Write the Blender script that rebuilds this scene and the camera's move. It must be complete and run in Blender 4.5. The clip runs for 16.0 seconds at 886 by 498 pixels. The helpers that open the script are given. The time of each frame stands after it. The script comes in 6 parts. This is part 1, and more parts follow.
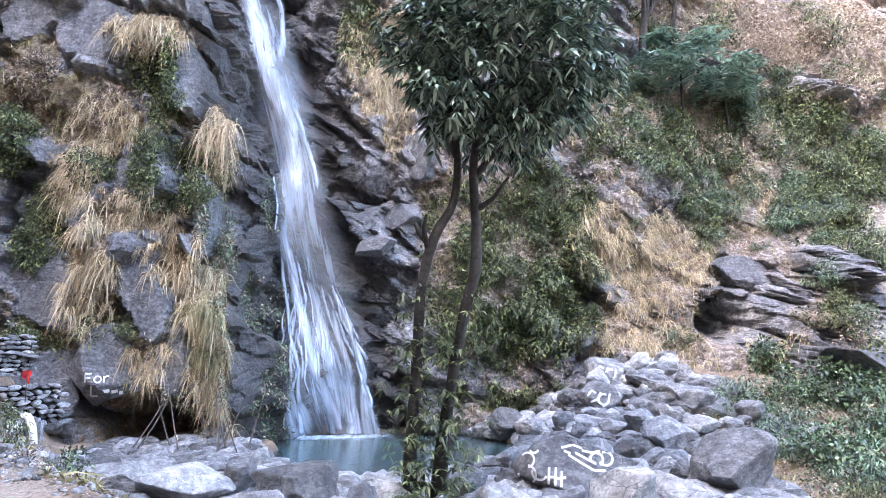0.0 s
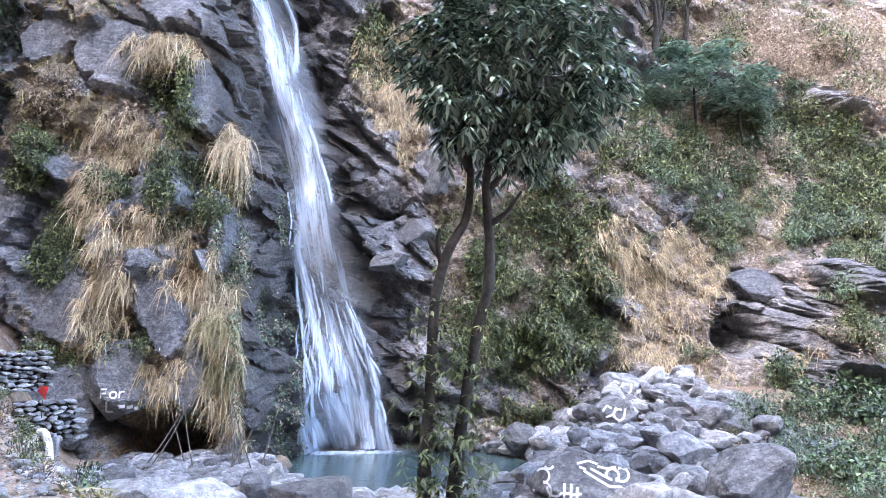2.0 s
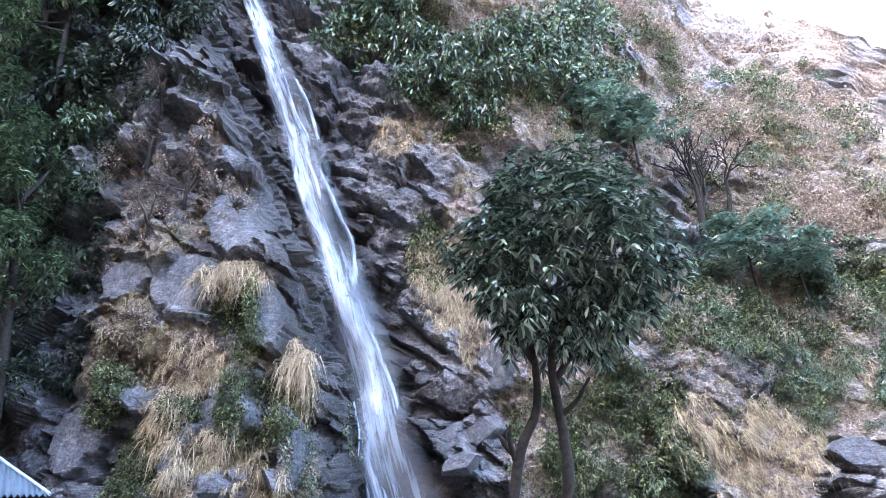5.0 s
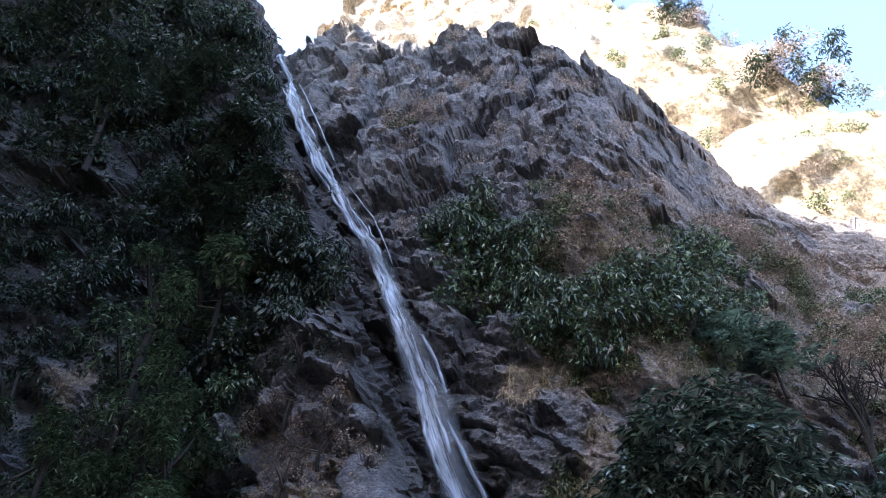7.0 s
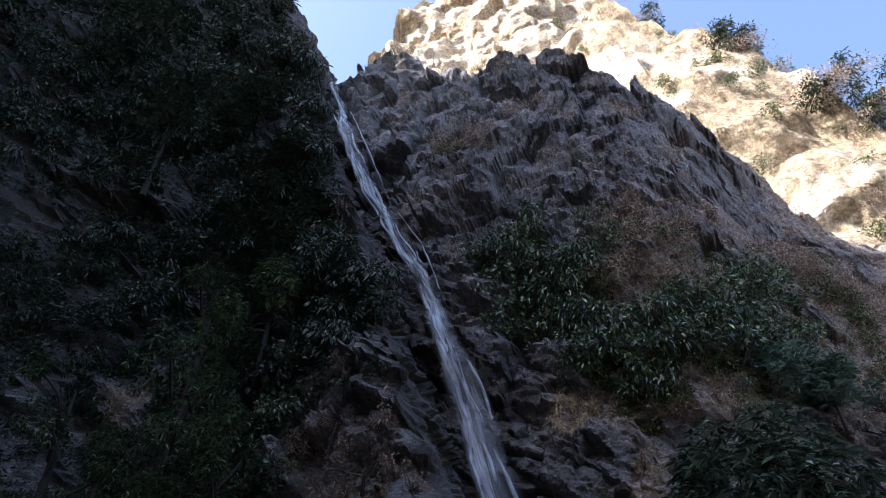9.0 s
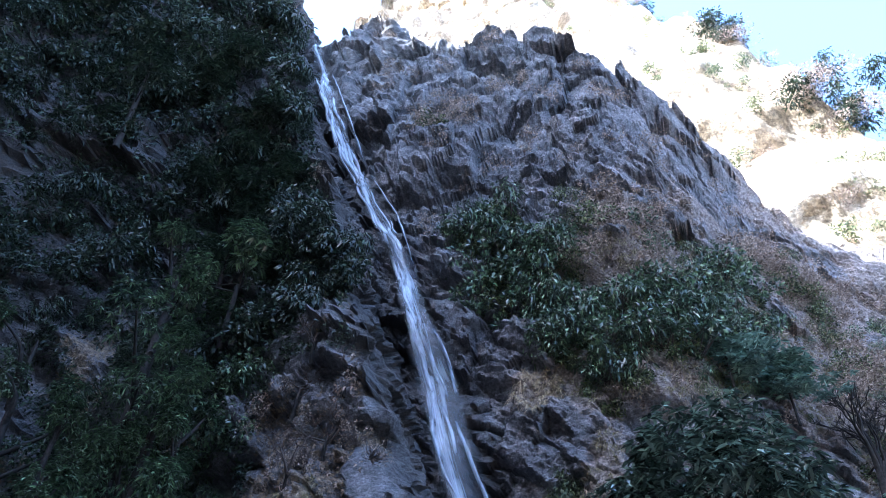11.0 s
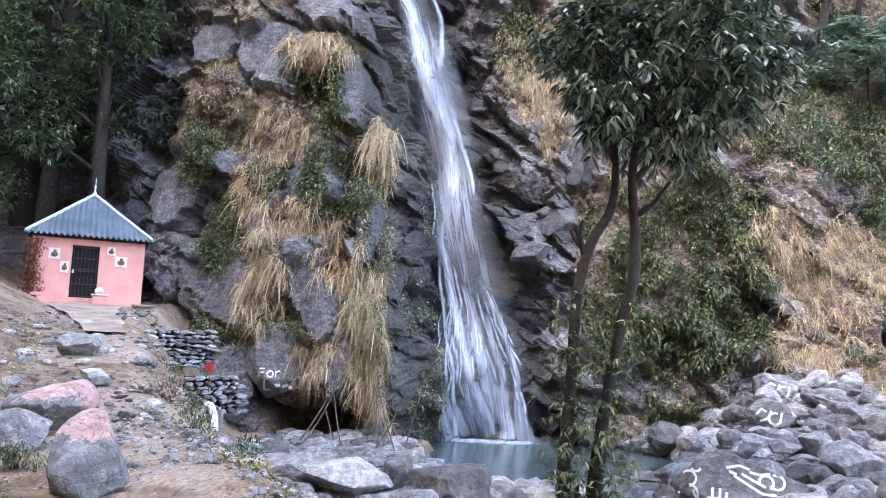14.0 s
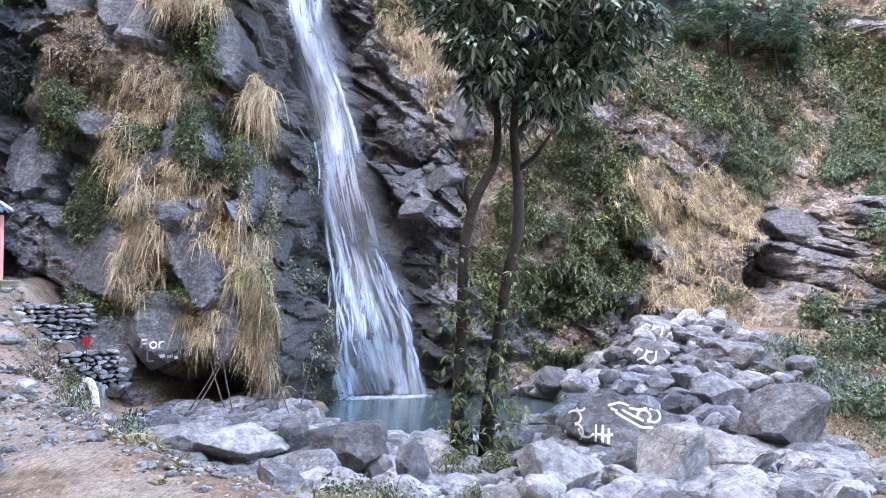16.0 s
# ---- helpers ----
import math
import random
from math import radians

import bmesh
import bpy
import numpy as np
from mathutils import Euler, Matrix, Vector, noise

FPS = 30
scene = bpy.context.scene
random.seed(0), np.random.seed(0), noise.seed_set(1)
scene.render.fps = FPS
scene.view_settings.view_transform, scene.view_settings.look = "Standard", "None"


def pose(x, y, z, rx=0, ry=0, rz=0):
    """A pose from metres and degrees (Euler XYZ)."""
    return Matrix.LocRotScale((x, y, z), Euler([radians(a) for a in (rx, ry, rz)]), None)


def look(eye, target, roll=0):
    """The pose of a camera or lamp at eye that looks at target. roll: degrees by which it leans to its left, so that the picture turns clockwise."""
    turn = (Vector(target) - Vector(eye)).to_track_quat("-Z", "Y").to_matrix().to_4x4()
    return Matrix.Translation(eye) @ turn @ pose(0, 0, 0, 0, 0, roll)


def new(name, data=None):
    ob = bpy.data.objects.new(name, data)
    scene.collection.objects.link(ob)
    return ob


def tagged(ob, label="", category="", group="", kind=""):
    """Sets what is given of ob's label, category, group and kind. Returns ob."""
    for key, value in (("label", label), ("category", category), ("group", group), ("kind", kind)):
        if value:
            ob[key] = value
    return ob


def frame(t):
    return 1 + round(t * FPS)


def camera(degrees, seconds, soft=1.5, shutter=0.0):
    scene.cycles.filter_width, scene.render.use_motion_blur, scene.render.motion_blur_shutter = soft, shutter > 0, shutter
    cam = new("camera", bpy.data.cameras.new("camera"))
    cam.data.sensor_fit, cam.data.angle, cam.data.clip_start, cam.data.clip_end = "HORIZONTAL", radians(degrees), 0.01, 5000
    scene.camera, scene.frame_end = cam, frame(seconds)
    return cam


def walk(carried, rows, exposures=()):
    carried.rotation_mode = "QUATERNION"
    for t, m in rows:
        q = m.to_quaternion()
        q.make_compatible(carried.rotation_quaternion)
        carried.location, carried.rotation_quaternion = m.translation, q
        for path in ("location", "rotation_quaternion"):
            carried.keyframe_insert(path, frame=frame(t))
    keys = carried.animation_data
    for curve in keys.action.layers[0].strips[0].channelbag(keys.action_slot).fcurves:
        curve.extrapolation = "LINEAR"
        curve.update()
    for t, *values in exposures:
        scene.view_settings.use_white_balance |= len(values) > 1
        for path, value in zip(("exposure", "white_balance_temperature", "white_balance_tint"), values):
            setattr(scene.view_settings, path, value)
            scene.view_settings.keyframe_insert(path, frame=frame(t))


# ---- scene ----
import functools
# ------------------------------------------------------------------ camera
cam = camera(62.0, 16.0, soft=0.45)
EYE = 1.6
# seconds, yaw, pitch, roll: somebody stands still and looks up and down the fall
TURNS = [
    (0, 0.00, 6.80, 0.00), (0.5, 0.08, 7.08, 0.09), (1, 0.29, 7.48, 0.06), (1.5, 0.41, 7.68, -0.06),
    (2, 1.06, 7.94, 0.12), (2.5, 1.83, 9.68, 0.84), (3, 2.22, 11.49, 0.75), (3.2, 2.58, 11.90, 0.75),
    (5.3, 8.10, 25.97, 4.83), (5.5, 8.94, 27.64, 4.50), (6, 10.59, 31.94, 3.76), (6.5, 12.91, 37.74, 2.65),
    (7, 17.43, 43.10, 2.46), (7.5, 20.93, 46.47, 1.38), (8, 21.44, 46.84, 1.01), (8.5, 20.43, 45.99, 0.32),
    (8.7, 20.24, 45.59, -0.25), (10.8, 16.07, 43.00, -1.83), (11, 15.74, 43.06, -1.68),
    (11.5, 15.38, 39.00, -1.13), (12, 14.49, 35.53, -1.29), (12.5, 13.67, 30.03, -1.38),
    (13, 13.50, 21.25, -1.84), (13.5, 12.91, 15.97, -2.86), (14, 11.86, 7.06, -1.96),
    (14.5, 11.54, 2.84, -1.55), (15, 11.62, 3.00, -1.33), (15.5, 10.13, 3.23, -0.60), (16, 3.42, 3.83, 1.11),
]
# seconds, stops, kelvin, tint: the picture darkens and cools as the bright sky comes in
EXPOSURES = [
    (0, 4.55, 6500, 14), (3.2, 4.6, 6400, 14), (5.5, 4.38, 5900, 13), (6.5, 3.6, 6000, 13), (7.0, 2.7, 5900, 14), (7.5, 1.75, 6050, 16),
    (8.7, 1.65, 6050, 16), (11, 3.05, 5050, 11), (11.5, 3.83, 5000, 10), (12, 4.05, 5300, 10), (12.5, 4.22, 5750, 13), (13, 4.32, 6000, 13.5), (13.5, 4.5, 6200, 13), (14, 4.3, 7000, 15), (15.5, 4.3, 7000, 15), (16, 4.35, 6650, 14),
]
walk(cam, [(t, pose(0, 0, EYE, 90 + pitch, roll, yaw)) for t, yaw, pitch, roll in TURNS], EXPOSURES)

# ------------------------------------------------------------------ light
SUN_WAY = Vector((-0.50, -0.50, 0.70)).normalized()
world = bpy.data.worlds.new("sky")
scene.world = world
world.use_nodes = True
nt = world.node_tree
sky = nt.nodes.new("ShaderNodeTexSky")
sky.sky_type = "NISHITA"
sky.sun_disc = False
sky.sun_elevation = math.asin(SUN_WAY.z)
sky.sun_rotation = math.atan2(SUN_WAY.x, SUN_WAY.y)
sky.air_density, sky.dust_density = 1.0, 2.5
nt.links.new(sky.outputs[0], nt.nodes["Background"].inputs[0])
nt.nodes["Background"].inputs[1].default_value = 0.15
sun = new("sun", bpy.data.lights.new("sun", "SUN"))
sun.data.energy, sun.data.angle, sun.data.color = 5.0, radians(0.5), (1.0, 0.93, 0.82)
sun.matrix_world = look((-60, -40, 80), Vector((-60, -40, 80)) - SUN_WAY)
scene.view_settings.exposure = 0.0


# ------------------------------------------------------------------ numeric noise
def ss(a, b, x):
    t = np.clip((x - a) / (b - a), 0, 1)
    return t * t * (3 - 2 * t)


def hash01(ix, iy, iz, seed):
    h = (ix.astype(np.int64) * 374761393 + iy.astype(np.int64) * 668265263 + iz.astype(np.int64) * 2147483647 + seed * 1274126177) & 0xFFFFFFFF
    h = ((h ^ (h >> 13)) * 1274126177) & 0xFFFFFFFF
    h = ((h ^ (h >> 16)) * 2246822519) & 0xFFFFFFFF
    return ((h ^ (h >> 15)) & 0xFFFFFF) / float(0xFFFFFF)


def vnoise(p, seed=0):
    """Smooth value noise, -1 to 1, of an array of points."""
    i = np.floor(p)
    f = p - i
    f = f * f * (3 - 2 * f)
    out = 0
    for dx in (0, 1):
        for dy in (0, 1):
            for dz in (0, 1):
                w = (f[:, 0] if dx else 1 - f[:, 0]) * (f[:, 1] if dy else 1 - f[:, 1]) * (f[:, 2] if dz else 1 - f[:, 2])
                out = out + w * hash01(i[:, 0] + dx, i[:, 1] + dy, i[:, 2] + dz, seed)
    return out * 2 - 1


def fbm(p, seed=0, octaves=4):
    return sum(vnoise(p * 2.03 ** k, seed + k) * 0.5 ** k for k in range(octaves))


def blocks(u, v, seed, hang=0.7):
    """Fractured rock in two dimensions: a flat, tilted facet for each cell. Returns height and the distance to the nearest joint."""
    iu, iv = np.floor(u), np.floor(v)
    best = np.full(u.shape, 9.0)
    second = np.full(u.shape, 9.0)
    height = np.zeros(u.shape)
    zero = np.zeros(u.shape)
    for du in (-1, 0, 1):
        for dv in (-1, 0, 1):
            cu, cv = iu + du, iv + dv
            pu, pv = cu + 0.1 + 0.8 * hash01(cu, cv, zero, seed), cv + 0.1 + 0.8 * hash01(cu, cv, zero, seed + 1)
            d = np.maximum(abs(u - pu), abs(v - pv)) * 0.7 + 0.3 * np.hypot(u - pu, v - pv)
            h = hash01(cu, cv, zero, seed + 2) - 0.5 + (u - pu) * (hash01(cu, cv, zero, seed + 3) - 0.5) * 0.9 + (v - pv) * (hash01(cu, cv, zero, seed + 4) - hang) * 0.9
            near = d < best
            second = np.where(near, best, np.minimum(second, d))
            height = np.where(near, h, height)
            best = np.where(near, d, best)
    return height, second - best


def in_patches(x, z, patches, soft=0.5, seed=5):
    """1 inside the ellipses (x, z, rx, rz), 0 outside, with ragged edges."""
    wob = fbm(np.stack([x * 0.9, z * 0.9, 0 * x], 1), seed, 3) * 0.35
    out = np.zeros(x.shape)
    for cx, cz, rx, rz in patches:
        d = np.hypot((x - cx) / rx, (z - cz) / rz)
        out = np.maximum(out, 1 - ss(1 - soft, 1 + soft, d + wob))
    return out


# ------------------------------------------------------------------ mesh helpers
def mesh_of(name, verts, faces, material, smooth=False, attrs=None, uv=None):
    """One mesh from arrays; faces is a list of arrays of triangles and quads."""
    me = bpy.data.meshes.new(name)
    verts = np.asarray(verts, np.float32)
    faces = [np.asarray(f, np.int32) for f in faces if len(f)]
    loops = np.concatenate([f.ravel() for f in faces])
    totals = np.concatenate([np.full(len(f), f.shape[1], np.int32) for f in faces])
    me.vertices.add(len(verts))
    me.vertices.foreach_set("co", verts.ravel())
    me.loops.add(len(loops))
    me.loops.foreach_set("vertex_index", loops)
    me.polygons.add(len(totals))
    me.polygons.foreach_set("loop_start", np.concatenate([[0], np.cumsum(totals)[:-1]]).astype(np.int32))
    me.polygons.foreach_set("loop_total", totals)
    me.polygons.foreach_set("use_smooth", np.full(len(totals), smooth))
    if uv is not None:
        layer = me.uv_layers.new(name="flow")
        layer.data.foreach_set("uv", np.asarray(uv, np.float32)[loops].ravel())
    for key, values in (attrs or {}).items():
        a = me.attributes.new(key, "FLOAT", "POINT")
        a.data.foreach_set("value", np.asarray(values, np.float32))
    me.update(calc_edges=True)
    me.validate()
    me.materials.append(material)
    return me


def sheet_faces(nu, nv):
    i = np.arange((nu - 1) * (nv - 1))
    a = (i // (nu - 1)) * nu + i % (nu - 1)
    return np.stack([a, a + 1, a + nu + 1, a + nu], 1)


def thing(name, label, category, group="", kind="", at=None):
    ob = new(name)
    ob.empty_display_size = 0.2
    if at is not None:
        ob.matrix_basis = at
    return tagged(ob, label, category, group, kind)


def part(name, data, parent, label="", at=None):
    ob = new(name, data)
    ob.parent = parent
    if at is not None:
        ob.matrix_basis = at
    return tagged(ob, label) if label else ob


def box_bm(bm, size, at, bevel=0.0):
    r = bmesh.ops.create_cube(bm, size=1, matrix=at @ Matrix.Diagonal((*size, 1)))
    if bevel:
        edges = list({e for v in r["verts"] for e in v.link_edges})
        bmesh.ops.bevel(bm, geom=edges, offset=bevel, segments=2, affect="EDGES")
    return r


def bm_mesh(name, bm, material, smooth=False):
    me = bpy.data.meshes.new(name)
    bm.normal_update()
    bm.to_mesh(me)
    bm.free()
    me.materials.append(material)
    for p in me.polygons:
        p.use_smooth = smooth
    return me


def box_mesh(name, size, material, bevel=0.01, at=Matrix()):
    bm = bmesh.new()
    box_bm(bm, size, at, bevel)
    return bm_mesh(name, bm, material)


# ------------------------------------------------------------------ materials
class Nodes:
    def __init__(self, name, grain=1.0):
        self.grain = grain
        self.mat = bpy.data.materials.new(name)
        self.mat.use_nodes = True
        self.t = self.mat.node_tree
        self.bsdf = self.t.nodes["Principled BSDF"]
        self.out = self.t.nodes["Material Output"]
        self.where = self.node("ShaderNodeNewGeometry").outputs["Position"]

    def node(self, kind, **settings):
        n = self.t.nodes.new(kind)
        for k, v in settings.items():
            setattr(n, k, v)
        return n

    def link(self, a, b):
        self.t.links.new(a, b)

    def put(self, socket, value):
        if hasattr(value, "links"):
            self.link(value, socket)
        else:
            socket.default_value = value

    def scaled(self, s, source=None):
        m = self.node("ShaderNodeMapping")
        self.link(source or self.where, m.inputs[0])
        m.inputs[3].default_value = tuple(v * self.grain for v in (s if hasattr(s, "__len__") else (s, s, s)))
        return m.outputs[0]

    def noise(self, scale, detail=4.0, rough=0.55, source=None):
        n = self.node("ShaderNodeTexNoise")
        self.link(self.scaled(scale, source), n.inputs["Vector"])
        n.inputs["Scale"].default_value = 1.0
        n.inputs["Detail"].default_value, n.inputs["Roughness"].default_value = detail, rough
        return n.outputs["Fac"]

    def ramp(self, fac, *stops):
        r = self.node("ShaderNodeValToRGB")
        while len(r.color_ramp.elements) < len(stops):
            r.color_ramp.elements.new(0.5)
        for e, (pos, col) in zip(r.color_ramp.elements, stops):
            e.position, e.color = pos, (*col, 1) if hasattr(col, "__len__") else (col, col, col, 1)
        self.link(fac, r.inputs[0])
        return r.outputs[0]

    def mix(self, fac, a, b, blend="MIX"):
        m = self.node("ShaderNodeMix", data_type="RGBA", blend_type=blend)
        for s, v in ((m.inputs[0], fac), (m.inputs[6], a), (m.inputs[7], b)):
            self.put(s, (*v, 1) if isinstance(v, tuple) and len(v) == 3 else v)
        return m.outputs[2]

    def math(self, op, a, b=0.0):
        m = self.node("ShaderNodeMath", operation=op)
        self.put(m.inputs[0], a)
        self.put(m.inputs[1], b)
        return m.outputs[0]

    def attr(self, name):
        return self.node("ShaderNodeAttribute", attribute_name=name).outputs["Fac"]

    def bump(self, height, strength=0.5, distance=0.05, after=None):
        b = self.node("ShaderNodeBump")
        b.inputs["Strength"].default_value, b.inputs["Distance"].default_value = strength, distance
        self.link(height, b.inputs["Height"])
        if after is not None:
            self.link(after, b.inputs["Normal"])
        self.link(b.outputs[0], self.bsdf.inputs["Normal"])
        return b.outputs[0]

    def done(self, colour=None, rough=0.8, spec=0.4):
        if colour is not None:
            self.put(self.bsdf.inputs["Base Color"], (*colour, 1) if isinstance(colour, tuple) else colour)
        self.put(self.bsdf.inputs["Roughness"], rough)
        self.bsdf.inputs["Specular IOR Level"].default_value = spec
        return self.mat


def plain(name, colour, rough=0.7, vary=0.25, scale=6.0, spec=0.3, metal=0.0):
    n = Nodes(name)
    dark = tuple(c * (1 - vary) for c in colour)
    light = tuple(min(1, c * (1 + vary)) for c in colour)
    c = n.ramp(n.noise(scale, 6), (0.3, dark), (0.7, light))
    n.bump(n.noise(scale * 8, 4), 0.25, 0.01)
    n.bsdf.inputs["Metallic"].default_value = metal
    return n.done(c, rough, spec)


def rock_material(name, dark, mid, light, soil=(0.20, 0.14, 0.085), grass=(0.30, 0.23, 0.12), cracks=0.6, lichens=0.4, grain=1.0):
    """Fractured grey rock, with soil and dead grass where the mesh says soil, and dark where it is wet and where shade
    is painted in.
    """
    n = Nodes(name, grain)
    big = n.noise(0.35, 5)
    fine = n.noise((2.4, 2.4, 3.6), 8, 0.72)
    c = n.ramp(n.math("ADD", n.math("MULTIPLY", big, 0.45), n.math("MULTIPLY", fine, 0.55)), (0.36, dark), (0.5, mid), (0.64, light))
    lichen = n.ramp(n.noise(1.7, 7, 0.75), (0.56, 0.0), (0.66, 1.0))
    c = n.mix(n.math("MULTIPLY", lichen, lichens), c, (0.26, 0.25, 0.23))
    streak = n.ramp(n.noise((1.6, 1.6, 0.22), 5), (0.5, 0.0), (0.72, 1.0))
    c = n.mix(n.math("MULTIPLY", streak, 0.35), c, (0.05, 0.05, 0.055))
    earth = n.ramp(n.noise(3.5, 8, 0.7), (0.35, tuple(0.45 * v for v in soil)), (0.5, soil), (0.66, grass))
    s = n.math("ADD", n.attr("soil"), n.math("MULTIPLY", n.math("SUBTRACT", n.noise(2.5, 7, 0.7), 0.5), 1.3))
    c = n.mix(n.ramp(s, (0.42, 0.0), (0.58, 1.0)), c, earth)
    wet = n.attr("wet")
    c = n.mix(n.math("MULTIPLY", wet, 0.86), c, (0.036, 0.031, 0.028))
    crack = n.node("ShaderNodeTexVoronoi", feature="DISTANCE_TO_EDGE")
    n.link(n.scaled((1.2, 1.2, 2.6)), crack.inputs["Vector"])
    crack.inputs["Scale"].default_value = 1.0
    joint = n.ramp(crack.outputs["Distance"], (0.0, 0.0), (0.06, 1.0))
    gap = n.node("ShaderNodeTexVoronoi", feature="DISTANCE_TO_EDGE")
    bent = n.node("ShaderNodeVectorMath", operation="ADD")
    n.link(n.scaled((2.6, 2.6, 5.6)), bent.inputs[0])
    wander = n.node("ShaderNodeTexNoise")
    n.link(n.scaled(2.0), wander.inputs["Vector"])
    wander.inputs["Detail"].default_value = 5.0
    spread = n.node("ShaderNodeVectorMath", operation="SCALE")
    n.link(wander.outputs["Color"], spread.inputs[0])
    spread.inputs["Scale"].default_value = 2.2
    n.link(spread.outputs[0], bent.inputs[1])
    n.link(bent.outputs[0], gap.inputs["Vector"])
    gap.inputs["Scale"].default_value = 1.0
    fissure = n.ramp(gap.outputs["Distance"], (0.0, 0.0), (0.05, 1.0))
    where_cracked = n.ramp(n.noise(0.9, 4), (0.45, 1.0), (0.6, 0.25))
    c = n.mix(n.math("MULTIPLY", n.math("SUBTRACT", 1.0, fissure), n.math("MULTIPLY", where_cracked, cracks)), c, (0.03, 0.028, 0.027))
    speck = n.ramp(n.noise(9, 6, 0.8), (0.36, 0.5), (0.5, 1.0), (0.64, 1.5))
    c = n.mix(1.0, c, speck, "MULTIPLY")
    h = n.math("ADD", n.math("MULTIPLY", n.noise((3.2, 3.2, 4.4), 9, 0.75), 1.0), n.math("ADD", n.math("MULTIPLY", joint, 0.12), n.math("MULTIPLY", fissure, 0.16 * cracks)))
    n.bump(h, 1.0, 0.20 / grain ** 0.7)
    return n.done(c, n.math("SUBTRACT", 0.85, n.math("MULTIPLY", wet, 0.25)), 0.4)


ROCK_LEFT = rock_material("rock_buttress", (0.07, 0.071, 0.075), (0.175, 0.174, 0.182), (0.35, 0.345, 0.355), (0.23, 0.175, 0.12), (0.44, 0.35, 0.22), lichens=0.22)
ROCK_FALL = rock_material("rock_gully", (0.055, 0.054, 0.057), (0.185, 0.18, 0.185), (0.40, 0.385, 0.385), (0.25, 0.205, 0.175), (0.52, 0.45, 0.395))
ROCK_FAR = rock_material("rock_far_slope", (0.27, 0.22, 0.165), (0.60, 0.51, 0.39), (0.82, 0.74, 0.60), (0.40, 0.31, 0.20), (0.66, 0.54, 0.36), cracks=0.75, grain=0.22)


def stone_material(name, dark, mid, light, tones=((0.0, 0.5), (0.45, 0.9), (0.8, 1.25), (1.0, 1.75))):
    """Water-worn stone: every stone has a tone of its own, with mottling, pale scuffs and dark pits."""
    n = Nodes(name)
    c = n.ramp(n.noise(3.2, 9, 0.72), (0.33, dark), (0.5, mid), (0.67, light))
    scuff = n.ramp(n.noise((7, 7, 11), 8, 0.75), (0.55, 0.0), (0.63, 1.0))
    c = n.mix(n.math("MULTIPLY", scuff, 0.55), c, tuple(min(0.72, 1.35 * v) for v in light))
    pit = n.ramp(n.noise(15, 6, 0.75), (0.36, 1.0), (0.44, 0.0))
    c = n.mix(n.math("MULTIPLY", pit, 0.7), c, tuple(0.35 * v for v in dark))
    vein = n.node("ShaderNodeTexVoronoi", feature="DISTANCE_TO_EDGE")
    n.link(n.scaled((1.4, 1.4, 3.2)), vein.inputs["Vector"])
    vein.inputs["Scale"].default_value = 1.0
    line = n.ramp(vein.outputs["Distance"], (0.0, 1.0), (0.02, 0.0))
    c = n.mix(n.math("MULTIPLY", n.math("MULTIPLY", line, n.ramp(n.noise(0.9, 3), (0.52, 0.0), (0.6, 0.8))), 0.8), c, (0.035, 0.033, 0.032))
    own = n.math("FRACT", n.math("ADD", n.node("ShaderNodeObjectInfo").outputs["Random"], n.node("ShaderNodeNewGeometry").outputs["Random Per Island"]))
    c = n.mix(1.0, c, n.ramp(own, *tones), "MULTIPLY")
    wet = n.attr("wet")
    c = n.mix(n.math("MULTIPLY", wet, 0.75), c, (0.04, 0.038, 0.036))
    h = n.math("ADD", n.noise(5, 9, 0.75), n.math("MULTIPLY", line, -0.06))
    n.bump(h, 1.0, 0.14)
    return n.done(c, 0.82, 0.35)


BOULDER = stone_material("river_boulder", (0.085, 0.086, 0.09), (0.185, 0.185, 0.19), (0.36, 0.36, 0.365))
PALE_STONE = stone_material("pale_river_stone", (0.16, 0.16, 0.16), (0.33, 0.328, 0.325), (0.54, 0.535, 0.525), ((0.0, 0.75), (1.0, 1.25)))


def earth_material():
    """Trodden earth with grit, small stones and dry litter."""
    n = Nodes("earth")
    path = n.ramp(n.noise(0.8, 6, 0.65), (0.35, (0.20, 0.155, 0.118)), (0.65, (0.35, 0.28, 0.222)))
    side = n.ramp(n.noise(2.2, 7, 0.7), (0.34, (0.09, 0.063, 0.045)), (0.5, (0.185, 0.13, 0.09)), (0.66, (0.30, 0.22, 0.15)))
    s = n.math("ADD", n.attr("soil"), n.math("MULTIPLY", n.math("SUBTRACT", n.noise(1.6, 7, 0.7), 0.5), 1.2))
    c = n.mix(n.ramp(s, (0.40, 0.0), (0.60, 1.0)), path, side)
    cell = n.node("ShaderNodeTexVoronoi")
    n.link(n.scaled(17), cell.inputs["Vector"])
    cell.inputs["Scale"].default_value = 1.0
    dot = n.ramp(cell.outputs["Distance"], (0.16, 1.0), (0.30, 0.0))
    some = n.ramp(n.noise(5, 3), (0.50, 0.0), (0.58, 1.0))
    grit = n.math("MULTIPLY", dot, some)
    c = n.mix(n.math("MULTIPLY", grit, 0.8), c, n.mix(0.5, (0.45, 0.43, 0.41), cell.outputs["Color"], "MULTIPLY"))
    litter = n.ramp(n.noise((26, 9, 9), 6, 0.8), (0.36, 0.5), (0.5, 1.0), (0.64, 1.45))
    c = n.mix(1.0, c, litter, "MULTIPLY")
    wet = n.attr("wet")
    c = n.mix(n.math("MULTIPLY", wet, 0.6), c, (0.05, 0.045, 0.04))
    n.bump(n.math("ADD", n.math("MULTIPLY", grit, 0.35), n.noise(9, 8, 0.75)), 0.8, 0.07)
    return n.done(c, 0.9, 0.25)


